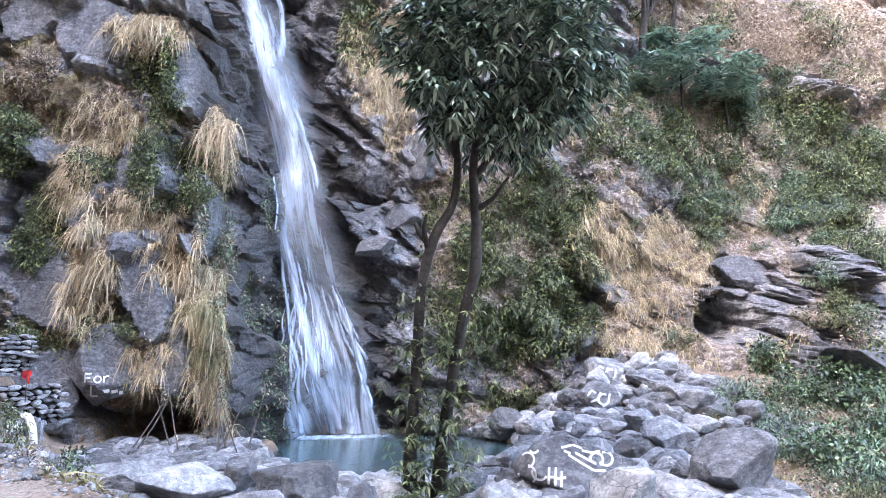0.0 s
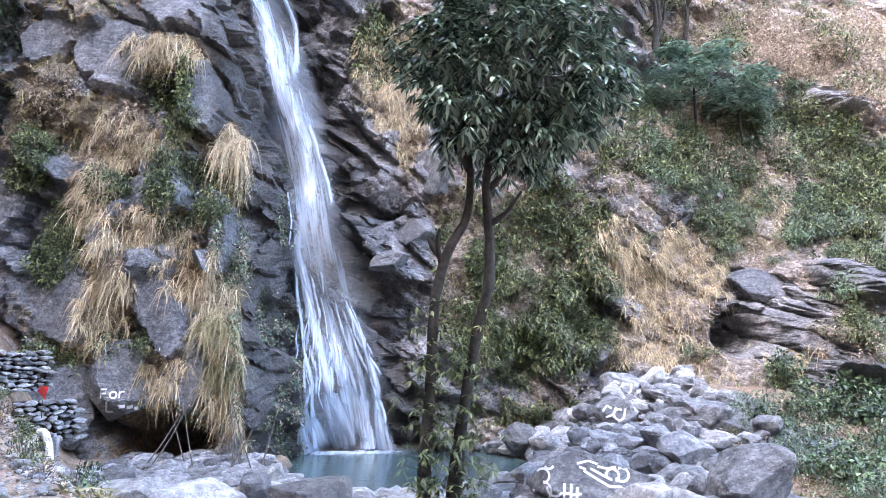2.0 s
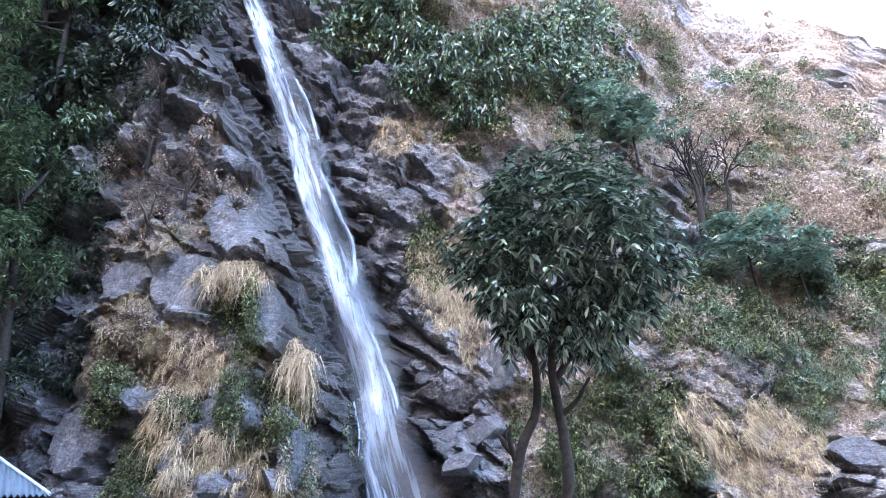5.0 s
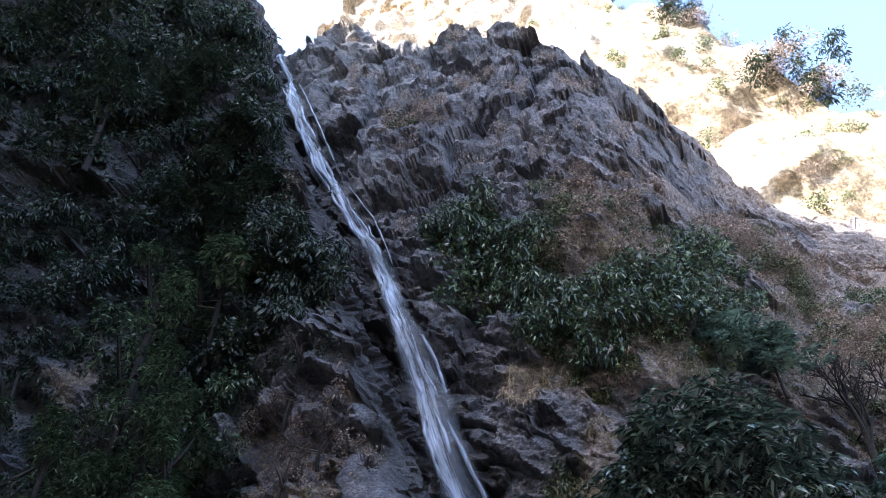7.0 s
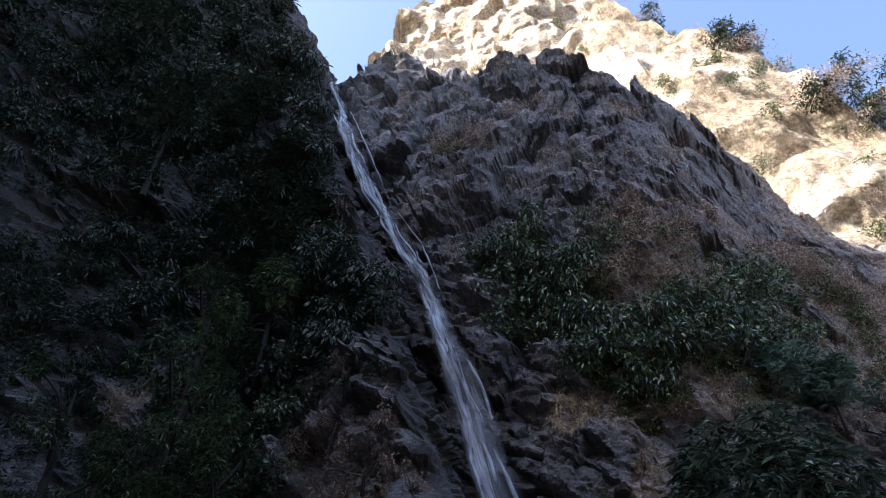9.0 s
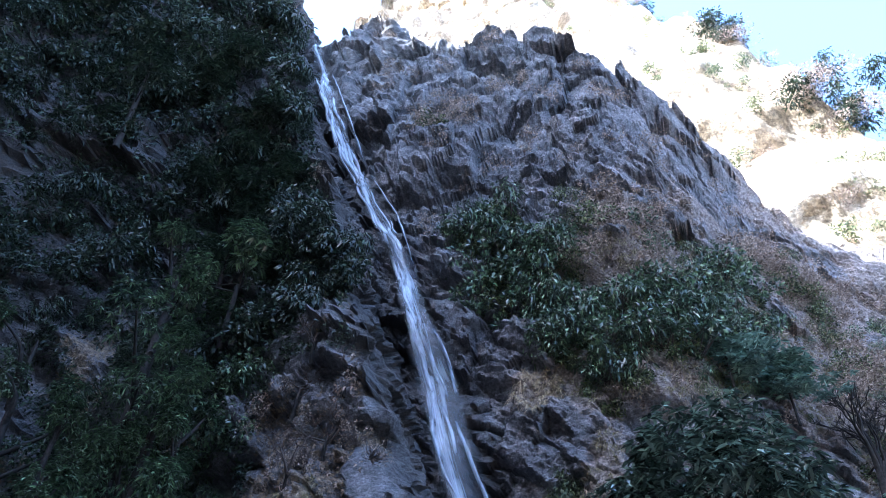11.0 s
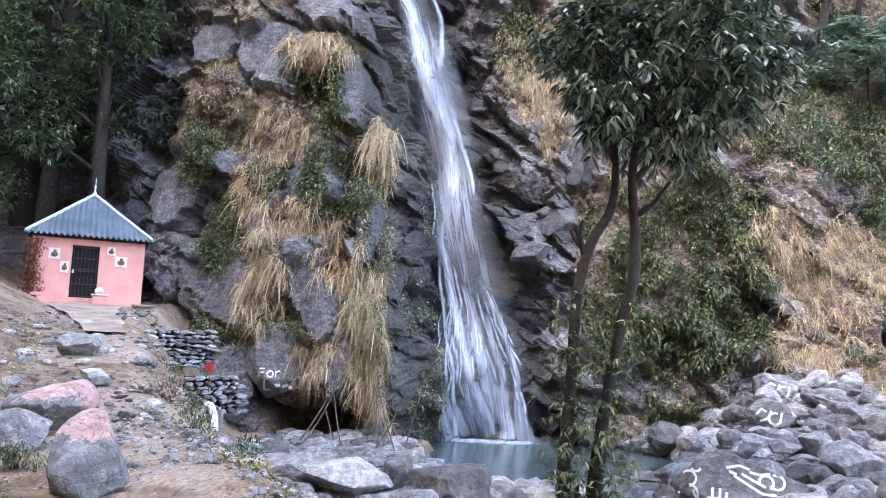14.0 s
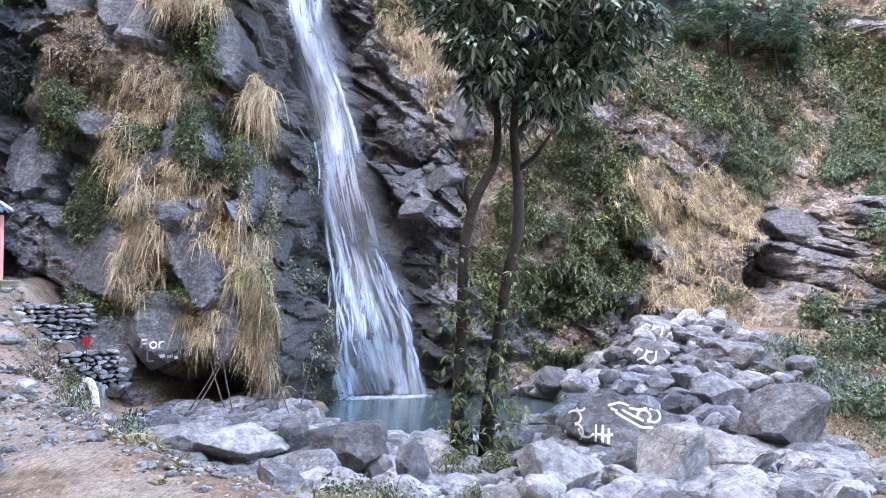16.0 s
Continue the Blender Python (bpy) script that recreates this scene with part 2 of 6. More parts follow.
EARTH = earth_material()


def leaf_material(name, dark, light, rough=0.45, spec=0.5, through_light=0.25, glints=False):
    n = Nodes(name)
    isl = n.node("ShaderNodeNewGeometry").outputs["Random Per Island"]
    half = tuple(0.4 * v + 0.6 * w for v, w in zip(light, dark))
    # Sparse, much paler leaves stand for glints, painted as leaf colour.
    c = n.ramp(isl, (0.0, dark), (0.62, half), (1.0, tuple(min(1, v * 1.7) for v in light))) if glints else n.ramp(isl, (0.0, dark), (0.75, light), (1.0, tuple(min(1, v * 1.5) for v in light)))
    c = n.mix(n.math("MULTIPLY", n.noise(0.5, 2), 0.5), c, tuple(0.5 * v for v in dark))
    n.done(c, rough, spec)
    tr = n.node("ShaderNodeBsdfTranslucent")
    n.link(c, tr.inputs[0])
    m = n.node("ShaderNodeMixShader")
    m.inputs[0].default_value = through_light
    n.link(n.bsdf.outputs[0], m.inputs[1])
    n.link(tr.outputs[0], m.inputs[2])
    n.link(m.outputs[0], n.out.inputs[0])
    return n.mat


LEAF_TREE = leaf_material("mango_leaf", (0.012, 0.028, 0.016), (0.31, 0.40, 0.29), 0.24, 1.0, 0.12, True)
LEAF_DARK = leaf_material("forest_leaf", (0.012, 0.028, 0.012), (0.19, 0.28, 0.14), 0.32, 0.8, 0.2, True)
# Darker forest leaf: shade of the high cliff put into its colour.
LEAF_HIGH_SHADED = leaf_material("high_cliff_leaf", (0.008, 0.018, 0.009), (0.06, 0.085, 0.045), 0.42, 0.5, 0.2, True)
LEAF_BUSH = leaf_material("bush_leaf", (0.020, 0.034, 0.013), (0.225, 0.255, 0.105), 0.42, 0.5, 0.25, True)
LEAF_BLUE = leaf_material("fern_tree_leaf", (0.06, 0.11, 0.085), (0.28, 0.40, 0.30), 0.4)
LEAF_DRY = leaf_material("dry_leaf", (0.15, 0.11, 0.085), (0.52, 0.42, 0.33), 0.8, 0.2)
STRAW = leaf_material("dry_grass", (0.26, 0.19, 0.115), (0.74, 0.60, 0.40), 0.7, 0.2)
STRAW_GREEN = leaf_material("half_dry_grass", (0.13, 0.115, 0.055), (0.40, 0.35, 0.19), 0.7, 0.2)
BARK = plain("bark", (0.028, 0.024, 0.021), 0.9, 0.5, 9)
TWIG = plain("bare_twig", (0.085, 0.068, 0.058), 0.9, 0.3, 9)


def water_material():
    n = Nodes("pool_water")
    n.bump(n.noise((2.5, 5, 2.5), 4), 0.35, 0.04)
    return n.done(n.ramp(n.noise(0.4, 3), (0.3, (0.035, 0.06, 0.062)), (0.7, (0.055, 0.085, 0.085))), 0.12, 0.5)


def foam_material(name, amount, across, along, thin, mid, full):
    """Falling water: white threads with gaps, drawn out along the flow."""
    n = Nodes(name)
    uv = n.node("ShaderNodeUVMap", uv_map="flow").outputs[0]
    threads = n.noise((across, along, 1), 5, 0.6, uv)
    broad = n.noise((across * 0.22, along * 0.9, 1), 3, 0.5, uv)
    cover = n.math("ADD", n.math("MULTIPLY", threads, 0.55), n.math("MULTIPLY", broad, 0.6))
    edge = n.attr("edge")
    cover = n.math("MULTIPLY", n.ramp(cover, (0.40 - amount, thin), (0.56 - amount, mid), (0.76 - amount, full)), edge)
    n.bump(threads, 0.25, 0.05)
    n.done((0.70, 0.78, 0.88), 0.45, 0.5)
    clear = n.node("ShaderNodeBsdfTransparent")
    glow = n.node("ShaderNodeBsdfTranslucent")
    glow.inputs[0].default_value = (0.70, 0.78, 0.88, 1)
    body = n.node("ShaderNodeMixShader")
    body.inputs[0].default_value = 0.4
    n.link(n.bsdf.outputs[0], body.inputs[1])
    n.link(glow.outputs[0], body.inputs[2])
    m = n.node("ShaderNodeMixShader")
    n.link(cover, m.inputs[0])
    n.link(clear.outputs[0], m.inputs[1])
    n.link(body.outputs[0], m.inputs[2])
    n.link(m.outputs[0], n.out.inputs[0])
    return n.mat


WATER = water_material()
FOAM = foam_material("falling_water", 0.0, 12, 0.40, 0.14, 0.40, 0.88)
FOAM_THICK = foam_material("white_water", 0.06, 17, 0.9, 0.04, 0.45, 0.95)
PINK = plain("pink_limewash", (0.62, 0.30, 0.27), 0.85, 0.12, 2.5)

# ------------------------------------------------------------------ the shape of the land
WATER_Z = -2.2


def face_fall(x, z):
    """Depth of the wall behind the fall and of the hillside beside it."""
    w = ss(0.5, 13, x)
    hill = w * (0.42 * np.minimum(z + 2, 26) + 0.42 * ss(6, 24, x) * np.maximum(z - 24, 0))
    toe = -8.0 * ss(8, 17, x) * (1 - ss(-3, 9, z))
    return 29.6 + 0.13 * (z + 2.2) + hill + toe


def face_left(x, z):
    w = np.maximum(0, -x - 27)
    return 24.2 + 0.11 * (z + 1) + 3.0 * ss(-13, -24, x) - 0.95 * w * w / (w + 6)


def edge_left(z):
    """Where the buttress ends and the gully begins."""
    return np.interp(z, (-3, -1, 2, 5, 7.7, 10.3, 12.1, 16.5, 21.7, 25.1, 37.8, 52, 69.7, 82.6, 91.7, 97.6, 140),
                     (-6.2, -6.6, -6.9, -7.1, -7.2, -8.0, -8.5, -10, -11.7, -13.0, -17.5, -22.3, -27.8, -31.5, -34.5, -37.0, -56))


def fall_x(z):
    return np.interp(z, (-2.3, 0.9, 3.1, 6.0, 10.6, 17.5, 23.0, 27.8, 36, 49.2, 63.8, 78.8, 84),
                     (-4.1, -4.6, -5.0, -5.65, -6.65, -8.5, -10.0, -11.4, -14.1, -19.8, -24.6, -29.6, -31))


def fall_half(z):
    return np.interp(z, (-2.3, 0.9, 3.1, 6.0, 10.6, 17.5, 23, 28, 36, 49, 64, 79), (2.25, 2.1, 1.9, 1.55, 1.3, 1.05, 1.2, 0.8, 0.7, 0.75, 0.8, 0.5))


def ground_z(x, y):
    """Terrace and path towards the shrine, the bank, the stream bed, the pool and the stony slope."""
    x, y = np.asarray(x, float), np.asarray(y, float)
    along = (x + 3.6) * -0.63 + (y - 5.5) * 0.777
    left = (x + 3.6) * -0.777 + (y - 5.5) * -0.63
    terrace = 0.12 * np.maximum(along, -4) - 0.02 * np.maximum(along - 16, 0) + 0.42 * np.maximum(left - 1.3, 0)
    bed = -2.0 + 2.3 * ss(2.0, 8.0, x) * ss(19, 30, y) + 0.5 * ss(10, 16, x) + 0.3 * ss(16, 11, y) + 0.15 * ss(-4, -8, x)
    pool = np.hypot((x + 1.4) / 4.2, (y - 24.9) / 5.1)
    bed = bed - 1.0 * (1 - ss(0.82, 1.1, pool))
    bed = bed - 1.1 * (1 - ss(0.75, 1.05, np.hypot((x + 4.0) / 2.3, (y - 27.6) / 2.6)))
    bed = bed + 0.95 * ss(12.5, 8.0, y) * ss(2.0, -2.0, x)
    edge = np.interp(y, (-5, 0, 4, 6.6, 7.6, 8.9, 14.2, 18.5, 24), (6, 2.5, -0.6, -2.2, -3.9, -5.5, -9.4, -12.5, -15))
    bank = ss(2.3, -0.3, (x - edge) * 0.75)
    return bed * (1 - bank) + terrace * bank


STRAW_LEFT = [(-11.6, 3.6, 0.8, 1.6), (-10.5, 5.9, 1.4, 0.8), (-8.1, 8.8, 0.6, 1.2), (-8.0, 2.8, 0.55, 1.2), (-7.5, 0.9, 0.6, 1.5), (-6.7, -0.6, 0.6, 0.8), (-12.6, 7.0, 0.9, 1.2), (-11.9, 8.9, 1.3, 1.2), (-8.9, 4.4, 1.0, 0.9), (-10.7, 12.6, 1.3, 0.7), (-8.3, 8.4, 0.5, 1.3), (-9.4, 0.9, 0.7, 0.6)]
GREEN_LEFT = [(-8.5, 7.3, 0.6, 1.3), (-9.9, 10.8, 0.5, 1.7), (-12.0, 7.3, 0.7, 0.6), (-13.6, 5.3, 0.9, 1.4), (-15.0, 8.2, 0.9, 1.0), (-9.6, 7.2, 1.0, 1.3), (-10.5, 11.4, 0.9, 1.0), (-12.8, 26.6, 0.9, 1.9), (-18.4, 20.3, 2.0, 2.5), (-16.8, 25.6, 2.4, 2.0), (-17.9, 33.6, 3.1, 2.3), (-17.4, 24.5, 2.4, 2.0), (-38.7, 59.0, 6.3, 5.0), (-23.1, 35.7, 2.7, 3.8), (-57.2, 76.9, 9.0, 7.4), (-16.2, 29.1, 1.3, 3.1), (-10.8, 1.8, 0.8, 0.5), (-12.9, 0.9, 0.6, 0.7)]
BROWN_LEFT = [(-14.8, 11.1, 1.4, 1.5), (-11.5, 9.3, 1.1, 0.9), (-13.1, 9.9, 2.2, 1.5), (-11.9, 20.4, 1.0, 2.6), (-15.1, 17.8, 2.8, 3.1), (-11.8, 16.8, 1.4, 2.1), (-22.5, 41.9, 2.5, 3.7), (-27.1, 49.9, 2.9, 3.2), (-15.7, 9.6, 1.2, 1.3), (-14.5, 15.8, 2.7, 2.4)]
STRAW_RIGHT = [(-2.6, 12.6, 1.2, 1.6), (-1.9, 10.8, 0.7, 1.3), (-2.4, 14.1, 0.8, 2.5), (7.8, 4.5, 1.5, 1.1), (7.0, 2.0, 1.4, 1.0), (9.0, 3.5, 1.2, 1.1), (14.3, 8.6, 1.3, 1.0), (9.5, 1.1, 1.4, 1.3), (11.2, 4.7, 0.8, 1.1), (6.9, 6.0, 1.5, 1.4), (12.9, 1.5, 0.7, 0.6), (-3.5, 14.7, 1.0, 1.7), (-4.8, 22.4, 1.2, 1.3), (10.3, 6.1, 1.6, 1.2), (11.4, -2.1, 1.3, 1.0)]
GREEN_RIGHT = [(3.5, 4.3, 2.5, 2.8), (2.0, 1.5, 1.8, 1.5), (4.4, 7.7, 1.5, 1.1), (17.5, 13.1, 2.9, 1.8), (19.7, 9.9, 2.8, 2.1), (17.9, 6.1, 2.0, 1.8), (10.3, 10.8, 1.7, 1.9), (12.8, -1.2, 1.7, 1.2), (12.2, 0.9, 1.4, 1.3), (7.4, 10.3, 1.3, 1.5), (-4.9, 30.6, 2.7, 2.9), (0.4, 26.2, 3.7, 2.4), (-0.7, 22.0, 1.7, 1.3), (5.0, 27.4, 3.0, 2.2), (-7.6, 35.9, 2.2, 2.0), (7.3, 31.8, 2.3, 2.1), (-3.7, 15.2, 1.0, 2.0), (14.7, 2.4, 1.4, 1.6), (-2.2, 25.5, 1.8, 2.0), (4.8, 2.5, 1.4, 1.5), (-6.3, 31.0, 2.4, 2.2), (-1.6, 25.5, 2.7, 2.0), (4.1, 25.3, 2.9, 1.8)]
BROWN_RIGHT = [(17.0, 19.2, 5.4, 2.4), (22.1, 16.6, 2.9, 3.1), (1.0, 31.7, 4.1, 1.9), (15.1, 24.0, 3.1, 2.5), (19.1, 27.9, 6.3, 4.1), (13.6, 36.3, 3.1, 3.5), (13.5, 11.3, 2.7, 2.0), (18.1, 19.3, 3.2, 3.2), (0.5, 36.1, 3.3, 1.6), (-11.1, 49.5, 2.7, 1.5), (11.9, 38.4, 3.6, 2.5), (14.1, 0.4, 1.3, 1.5)]


def rock_relief(x, z, seed, dip):
    """Beds that dip, broken into blocks of three sizes; metres towards the valley."""
    a = radians(dip)
    wob = 0.25 * vnoise(np.stack([x * 0.4, z * 0.4, 0 * x], 1), seed + 50)
    u, v = x * math.cos(a) + z * math.sin(a) + wob, -x * math.sin(a) + z * math.cos(a) + wob
    out = 0
    for size, amp, k in ((4.2, 1.7, 0), (1.7, 1.0, 10), (0.75, 0.36, 20)):
        h, joint = blocks(u / size, v / (size * 0.55), seed + k, 0.6)
        out = out + amp * h - 0.12 * amp * (1 - ss(0, 0.12, joint))
    return out


def crag_relief(x, z, seed):
    """Tall plates and wedges of broken rock, without beds."""
    wob = 1.5 * vnoise(np.stack([x * 0.15, z * 0.15, 0 * x], 1), seed + 50)
    out = 0
    for size, amp, lean, k in ((8.5, 3.0, 24, 0), (3.4, 1.5, -18, 10), (1.7, 0.6, 40, 20)):
        a = radians(lean)
        u, v = x * math.cos(a) + z * math.sin(a) + wob, -x * math.sin(a) + z * math.cos(a) - wob
        h, joint = blocks(u / size, v / (size * 1.35), seed + k, 0.52)
        out = out + amp * h - 0.15 * amp * (1 - ss(0, 0.14, joint))
    return out


# smooth slabs of the buttress: x, z, half width, half height, lean in degrees, how far they stand out
SLABS_LEFT = [(-9.75, 2.75, 0.62, 1.55, 30, 0.75), (-13.25, 3.5, 0.95, 1.7, 22, 0.55), (-10.45, 7.1, 0.95, 0.85, -12, 0.45), (-8.75, 0.9, 0.5, 1.2, 8, 0.6),
              (-16.2, 6.9, 1.0, 1.3, -18, 0.5), (-9.3, 10.9, 0.6, 1.6, 10, 0.4), (-12.6, 12.6, 1.5, 1.2, -8, 0.35), (-10.9, 15.2, 1.1, 1.7, 14, 0.4), (-15.2, 13.2, 1.2, 0.9, 10, 0.35), (-8.3, 5.8, 0.35, 1.5, 8, 0.3)]


def slab_mask(x, z, grow=0.0):
    """How far inside a smooth slab a place lies (0 to 1), and the slab's depth there."""
    inside, depth = np.zeros(x.shape), np.zeros(x.shape)
    ragged = 0.10 * fbm(np.stack([x * 1.6, z * 1.6, 0 * x], 1), 131, 3)
    for cx, cz, hw, hh, lean, out in SLABS_LEFT:
        a = radians(lean)
        u = ((x - cx) * math.cos(a) + (z - cz) * math.sin(a)) / hw
        v = (-(x - cx) * math.sin(a) + (z - cz) * math.cos(a)) / hh
        d = np.maximum(np.maximum(abs(u + 0.25 * v), abs(v)), 0.72 * (abs(u) + abs(v))) + ragged
        m = 1 - ss(0.94, 1.04 + grow, d)
        plane = face_left(np.full(x.shape, cx), np.full(x.shape, cz)) - out + 0.22 * (z - cz) - 0.12 * (x - cx)
        depth = np.where(m > inside, plane, depth)
        inside = np.maximum(inside, m)
    return inside, depth


def soil_left(x, z):
    s = 0.36 + 0.75 * fbm(np.stack([x * 0.3, z * 0.3, 0 * x + 3], 1), 31, 4)
    s = np.maximum(s, 0.9 * in_patches(x, z, STRAW_LEFT + BROWN_LEFT)) * (1 - 0.45 * ss(11.5, 15, z))
    return np.clip(s * ss(0.0, 0.6, edge_left(z) - x) * (1 - slab_mask(x, z)[0]), 0, 1)


def outcrop(x, z):
    """The craggy ribs of bare rock that break out of the hillside."""
    wob = 0.25 * fbm(np.stack([x * 0.7, z * 0.7, 0 * x], 1), 141, 3)
    out = np.zeros(x.shape)
    for cx, cz, rx, rz, lean in ((13.1, 3.9, 2.1, 1.3, -28), (13.6, 1.2, 2.6, 1.2, -32), (11.7, 2.6, 1.0, 1.6, 0), (12.0, -0.6, 1.4, 0.8, -20), (16.2, 4.6, 1.3, 0.9, -25), (21.0, 14.5, 2.2, 1.1, -25)):
        a = radians(lean)
        u, v = (x - cx) * math.cos(a) + (z - cz) * math.sin(a), -(x - cx) * math.sin(a) + (z - cz) * math.cos(a)
        out = np.maximum(out, 1 - ss(0.75, 1.05, np.hypot(u / rx, v / rz) + wob))
    return out


def soil_fall(x, z):
    side = ss(1.4, 4.0, x - fall_x(z) - 0.10 * np.maximum(z, 0) - 1.2)
    crag = ss(34, 42, z - 0.5 * np.maximum(x, 0)) * ss(15, 8, x)
    side = side * (1 + 0.5 * ss(7, 11, x) * ss(14, 7, z))
    s = side * (0.68 + 0.55 * fbm(np.stack([x * 0.3, z * 0.3, 0 * x + 9], 1), 41, 4)) * (1 - 0.8 * crag)
    s = np.maximum(s, 0.9 * in_patches(x, z, STRAW_RIGHT + BROWN_RIGHT) * (1 - 0.7 * crag))
    s = s * (1 - 0.85 * outcrop(x, z))
    return np.clip(s, 0, 1)


def surface_left(x, z):
    s = soil_left(x, z)
    rough = 0.35 * fbm(np.stack([x * 0.8, z * 0.8, 0 * x], 1), 61, 4)
    big = 1.2 * fbm(np.stack([x * 0.13, z * 0.13, 0 * x], 1), 66, 3)
    hollow = 4.5 * np.exp(-(((x + 9.75) / 1.25) ** 2 + ((z + 1.45) / 0.95) ** 2) ** 2) + 1.8 * np.exp(-(((x + 12.0 + 0.92 * (z + 0.3)) / 0.22) ** 2 + ((z + 0.95) / 0.9) ** 4))
    y = face_left(x, z) - rock_relief(x, z, 100, -35) * (1 - 0.75 * s) - rough - big * ss(0, 5, z) + hollow
    inside, depth = slab_mask(x, z)
    return y * (1 - inside) + (depth - 0.12 * rough) * inside


def surface_fall(x, z):
    s = soil_fall(x, z)
    rough = 0.4 * fbm(np.stack([x * 0.7, z * 0.7, 0 * x], 1), 71, 4)
    big = 1.6 * fbm(np.stack([x * 0.11, z * 0.11, 0 * x], 1), 76, 3) * ss(2, 9, x) * ss(2, 12, z)
    crag = ss(38, 48, z - 0.4 * np.maximum(x, 0))
    beds = rock_relief(x, z, 200, -36) * (1 - crag) + (crag_relief(x, z, 250) + 0.6 * rock_relief(x * 0.95, z * 0.36, 270, 3)) * crag
    crop = outcrop(x, z)
    beds = beds * (1 - crop) + crop * (0.7 + 1.35 * rock_relief(x * 1.1, z * 1.1, 290, -33))
    hollow = 2.4 * np.exp(-(((x - 11.6) / 0.9) ** 2 + ((z - 2.1) / 0.8) ** 2) ** 2) + 1.6 * np.exp(-(((x - 13.0) / 1.3) ** 2 + ((z + 0.4) / 0.6) ** 2) ** 2)
    return face_fall(x, z) - beds * (1 - 0.9 * s * (1 - crop)) - rough - big + hollow


def heights(low, high, first, grow):
    z, out = low, [low]
    while z < high:
        z += max(first, grow * z)
        out.append(z)
    return np.array(out)


def eased(y, times):
    """A height field with its sharpest teeth worn off."""
    for _ in range(times):
        y = np.pad(y, 1, mode="edge")
        y = (y[:-2, 1:-1] + y[2:, 1:-1] + y[1:-1, :-2] + y[1:-1, 2:] + 2 * y[1:-1, 1:-1]) / 6
    return y


# left buttress
zs = heights(-3.2, 150, 0.12, 0.0095)
ds = np.concatenate([np.linspace(0, 14, 112), 14 + np.cumsum(np.linspace(0.2, 1.4, 60))])[::-1]
Z, D = np.meshgrid(zs, ds, indexing="ij")
spread = 1 + np.maximum(Z, 0) / 90
X = edge_left(Z) + 0.5 * vnoise(np.stack([0 * Z.ravel(), Z.ravel() * 0.7, 0 * Z.ravel()], 1), 8).reshape(Z.shape) - D * spread
Y = surface_left(X.ravel(), Z.ravel()).reshape(X.shape)
Y = Y + 1.2 * np.exp(-D / 0.7)
back = np.linspace(0.15, 9, 46)
def levelled(col, n):
    """The edge of the buttress without its small steps."""
    col = np.pad(col, (n, n), mode="edge")
    return np.convolve(col, np.ones(2 * n + 1) / (2 * n + 1), mode="valid")[:, None]


ease = np.minimum(back / 1.2, 1)[None]
XB = X[:, -1:] * (1 - ease) + levelled(X[:, -1], 12) * ease + 0.10 * back[None] + 0.5 * rock_relief(np.tile(back, len(zs)) * 1.3, np.repeat(zs, 46) * 1.3, 130, -30).reshape(len(zs), 46) * np.minimum(back, 1)[None]
YB = Y[:, -1:] * (1 - ease) + levelled(Y[:, -1], 12) * ease + back[None]
X, Y, Z = np.hstack([X, XB]), np.hstack([Y, YB]), np.hstack([Z, np.repeat(zs[:, None], 46, 1)])
over = np.maximum(Z - np.interp(X, (-60, -50, -43, -36, -20), (165, 140, 115, 104, 104)), 0)
Y, Z = Y + 2.5 * over, Z - 0.95 * over
soil = soil_left(X.ravel(), Z.ravel())
V = np.stack([X.ravel(), Y.ravel(), Z.ravel()], 1)
# High up, shade is put into the colour; the gully side is wet.
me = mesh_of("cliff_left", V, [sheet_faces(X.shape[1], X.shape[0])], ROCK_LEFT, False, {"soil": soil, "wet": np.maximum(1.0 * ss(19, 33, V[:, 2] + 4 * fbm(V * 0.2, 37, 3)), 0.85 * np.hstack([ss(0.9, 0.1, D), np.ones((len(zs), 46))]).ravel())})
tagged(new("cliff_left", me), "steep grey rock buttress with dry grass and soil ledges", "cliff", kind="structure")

# wall behind the fall, the crag over it and the hillside to its right, up to the skyline
TOP_X = (-60, -31, -29, -27.7, -22.5, -17.6, -10, -6.8, -1.8, 0.2, 2.8, 5.3, 6.6, 9, 12.5, 14.6, 17, 21, 26, 30, 40, 60)
TOP_Z = (88, 80, 79, 80, 81, 75.5, 68, 68, 66, 62.5, 59, 57, 56, 57, 57, 54, 51, 48.6, 46, 37, 34, 30)
xs = np.concatenate([np.linspace(-52, -16, 120), np.linspace(-15.8, 14, 240), 14 + np.cumsum(np.linspace(0.16, 0.8, 80))])
vs = heights(-3.4, 110, 0.12, 0.0065)
vs = (vs + 3.4) / (vs[-1] + 3.4)
U, T = np.meshgrid(xs, vs)
top = np.interp(U, TOP_X, TOP_Z) + 1.5 * vnoise(np.stack([U.ravel() * 0.8, 0 * U.ravel(), 0 * U.ravel()], 1), 15).reshape(U.shape)
Z = -3.4 + T * (top + 3.4)
Y = surface_fall(U.ravel(), Z.ravel()).reshape(U.shape)
V = np.stack([U.ravel(), Y.ravel(), Z.ravel()], 1)
crest = V[-len(xs):] + np.array([0, 25, -6.0])
V = np.concatenate([V, crest])
soil = soil_fall(V[:, 0], V[:, 2])
# Wet rock by the fall; everything left of it is darkened alike.
wet = 0.95 * ss(1.3, 0.0, np.maximum(V[:, 0] - fall_x(V[:, 2]), 0) - fall_half(V[:, 2]))
me = mesh_of("cliff_fall", V, [sheet_faces(len(xs), len(vs) + 1)], ROCK_FALL, False, {"soil": soil, "wet": wet})
tagged(new("cliff_fall", me), "dark bedded rock wall and brushy hillside around the waterfall", "cliff", kind="structure")

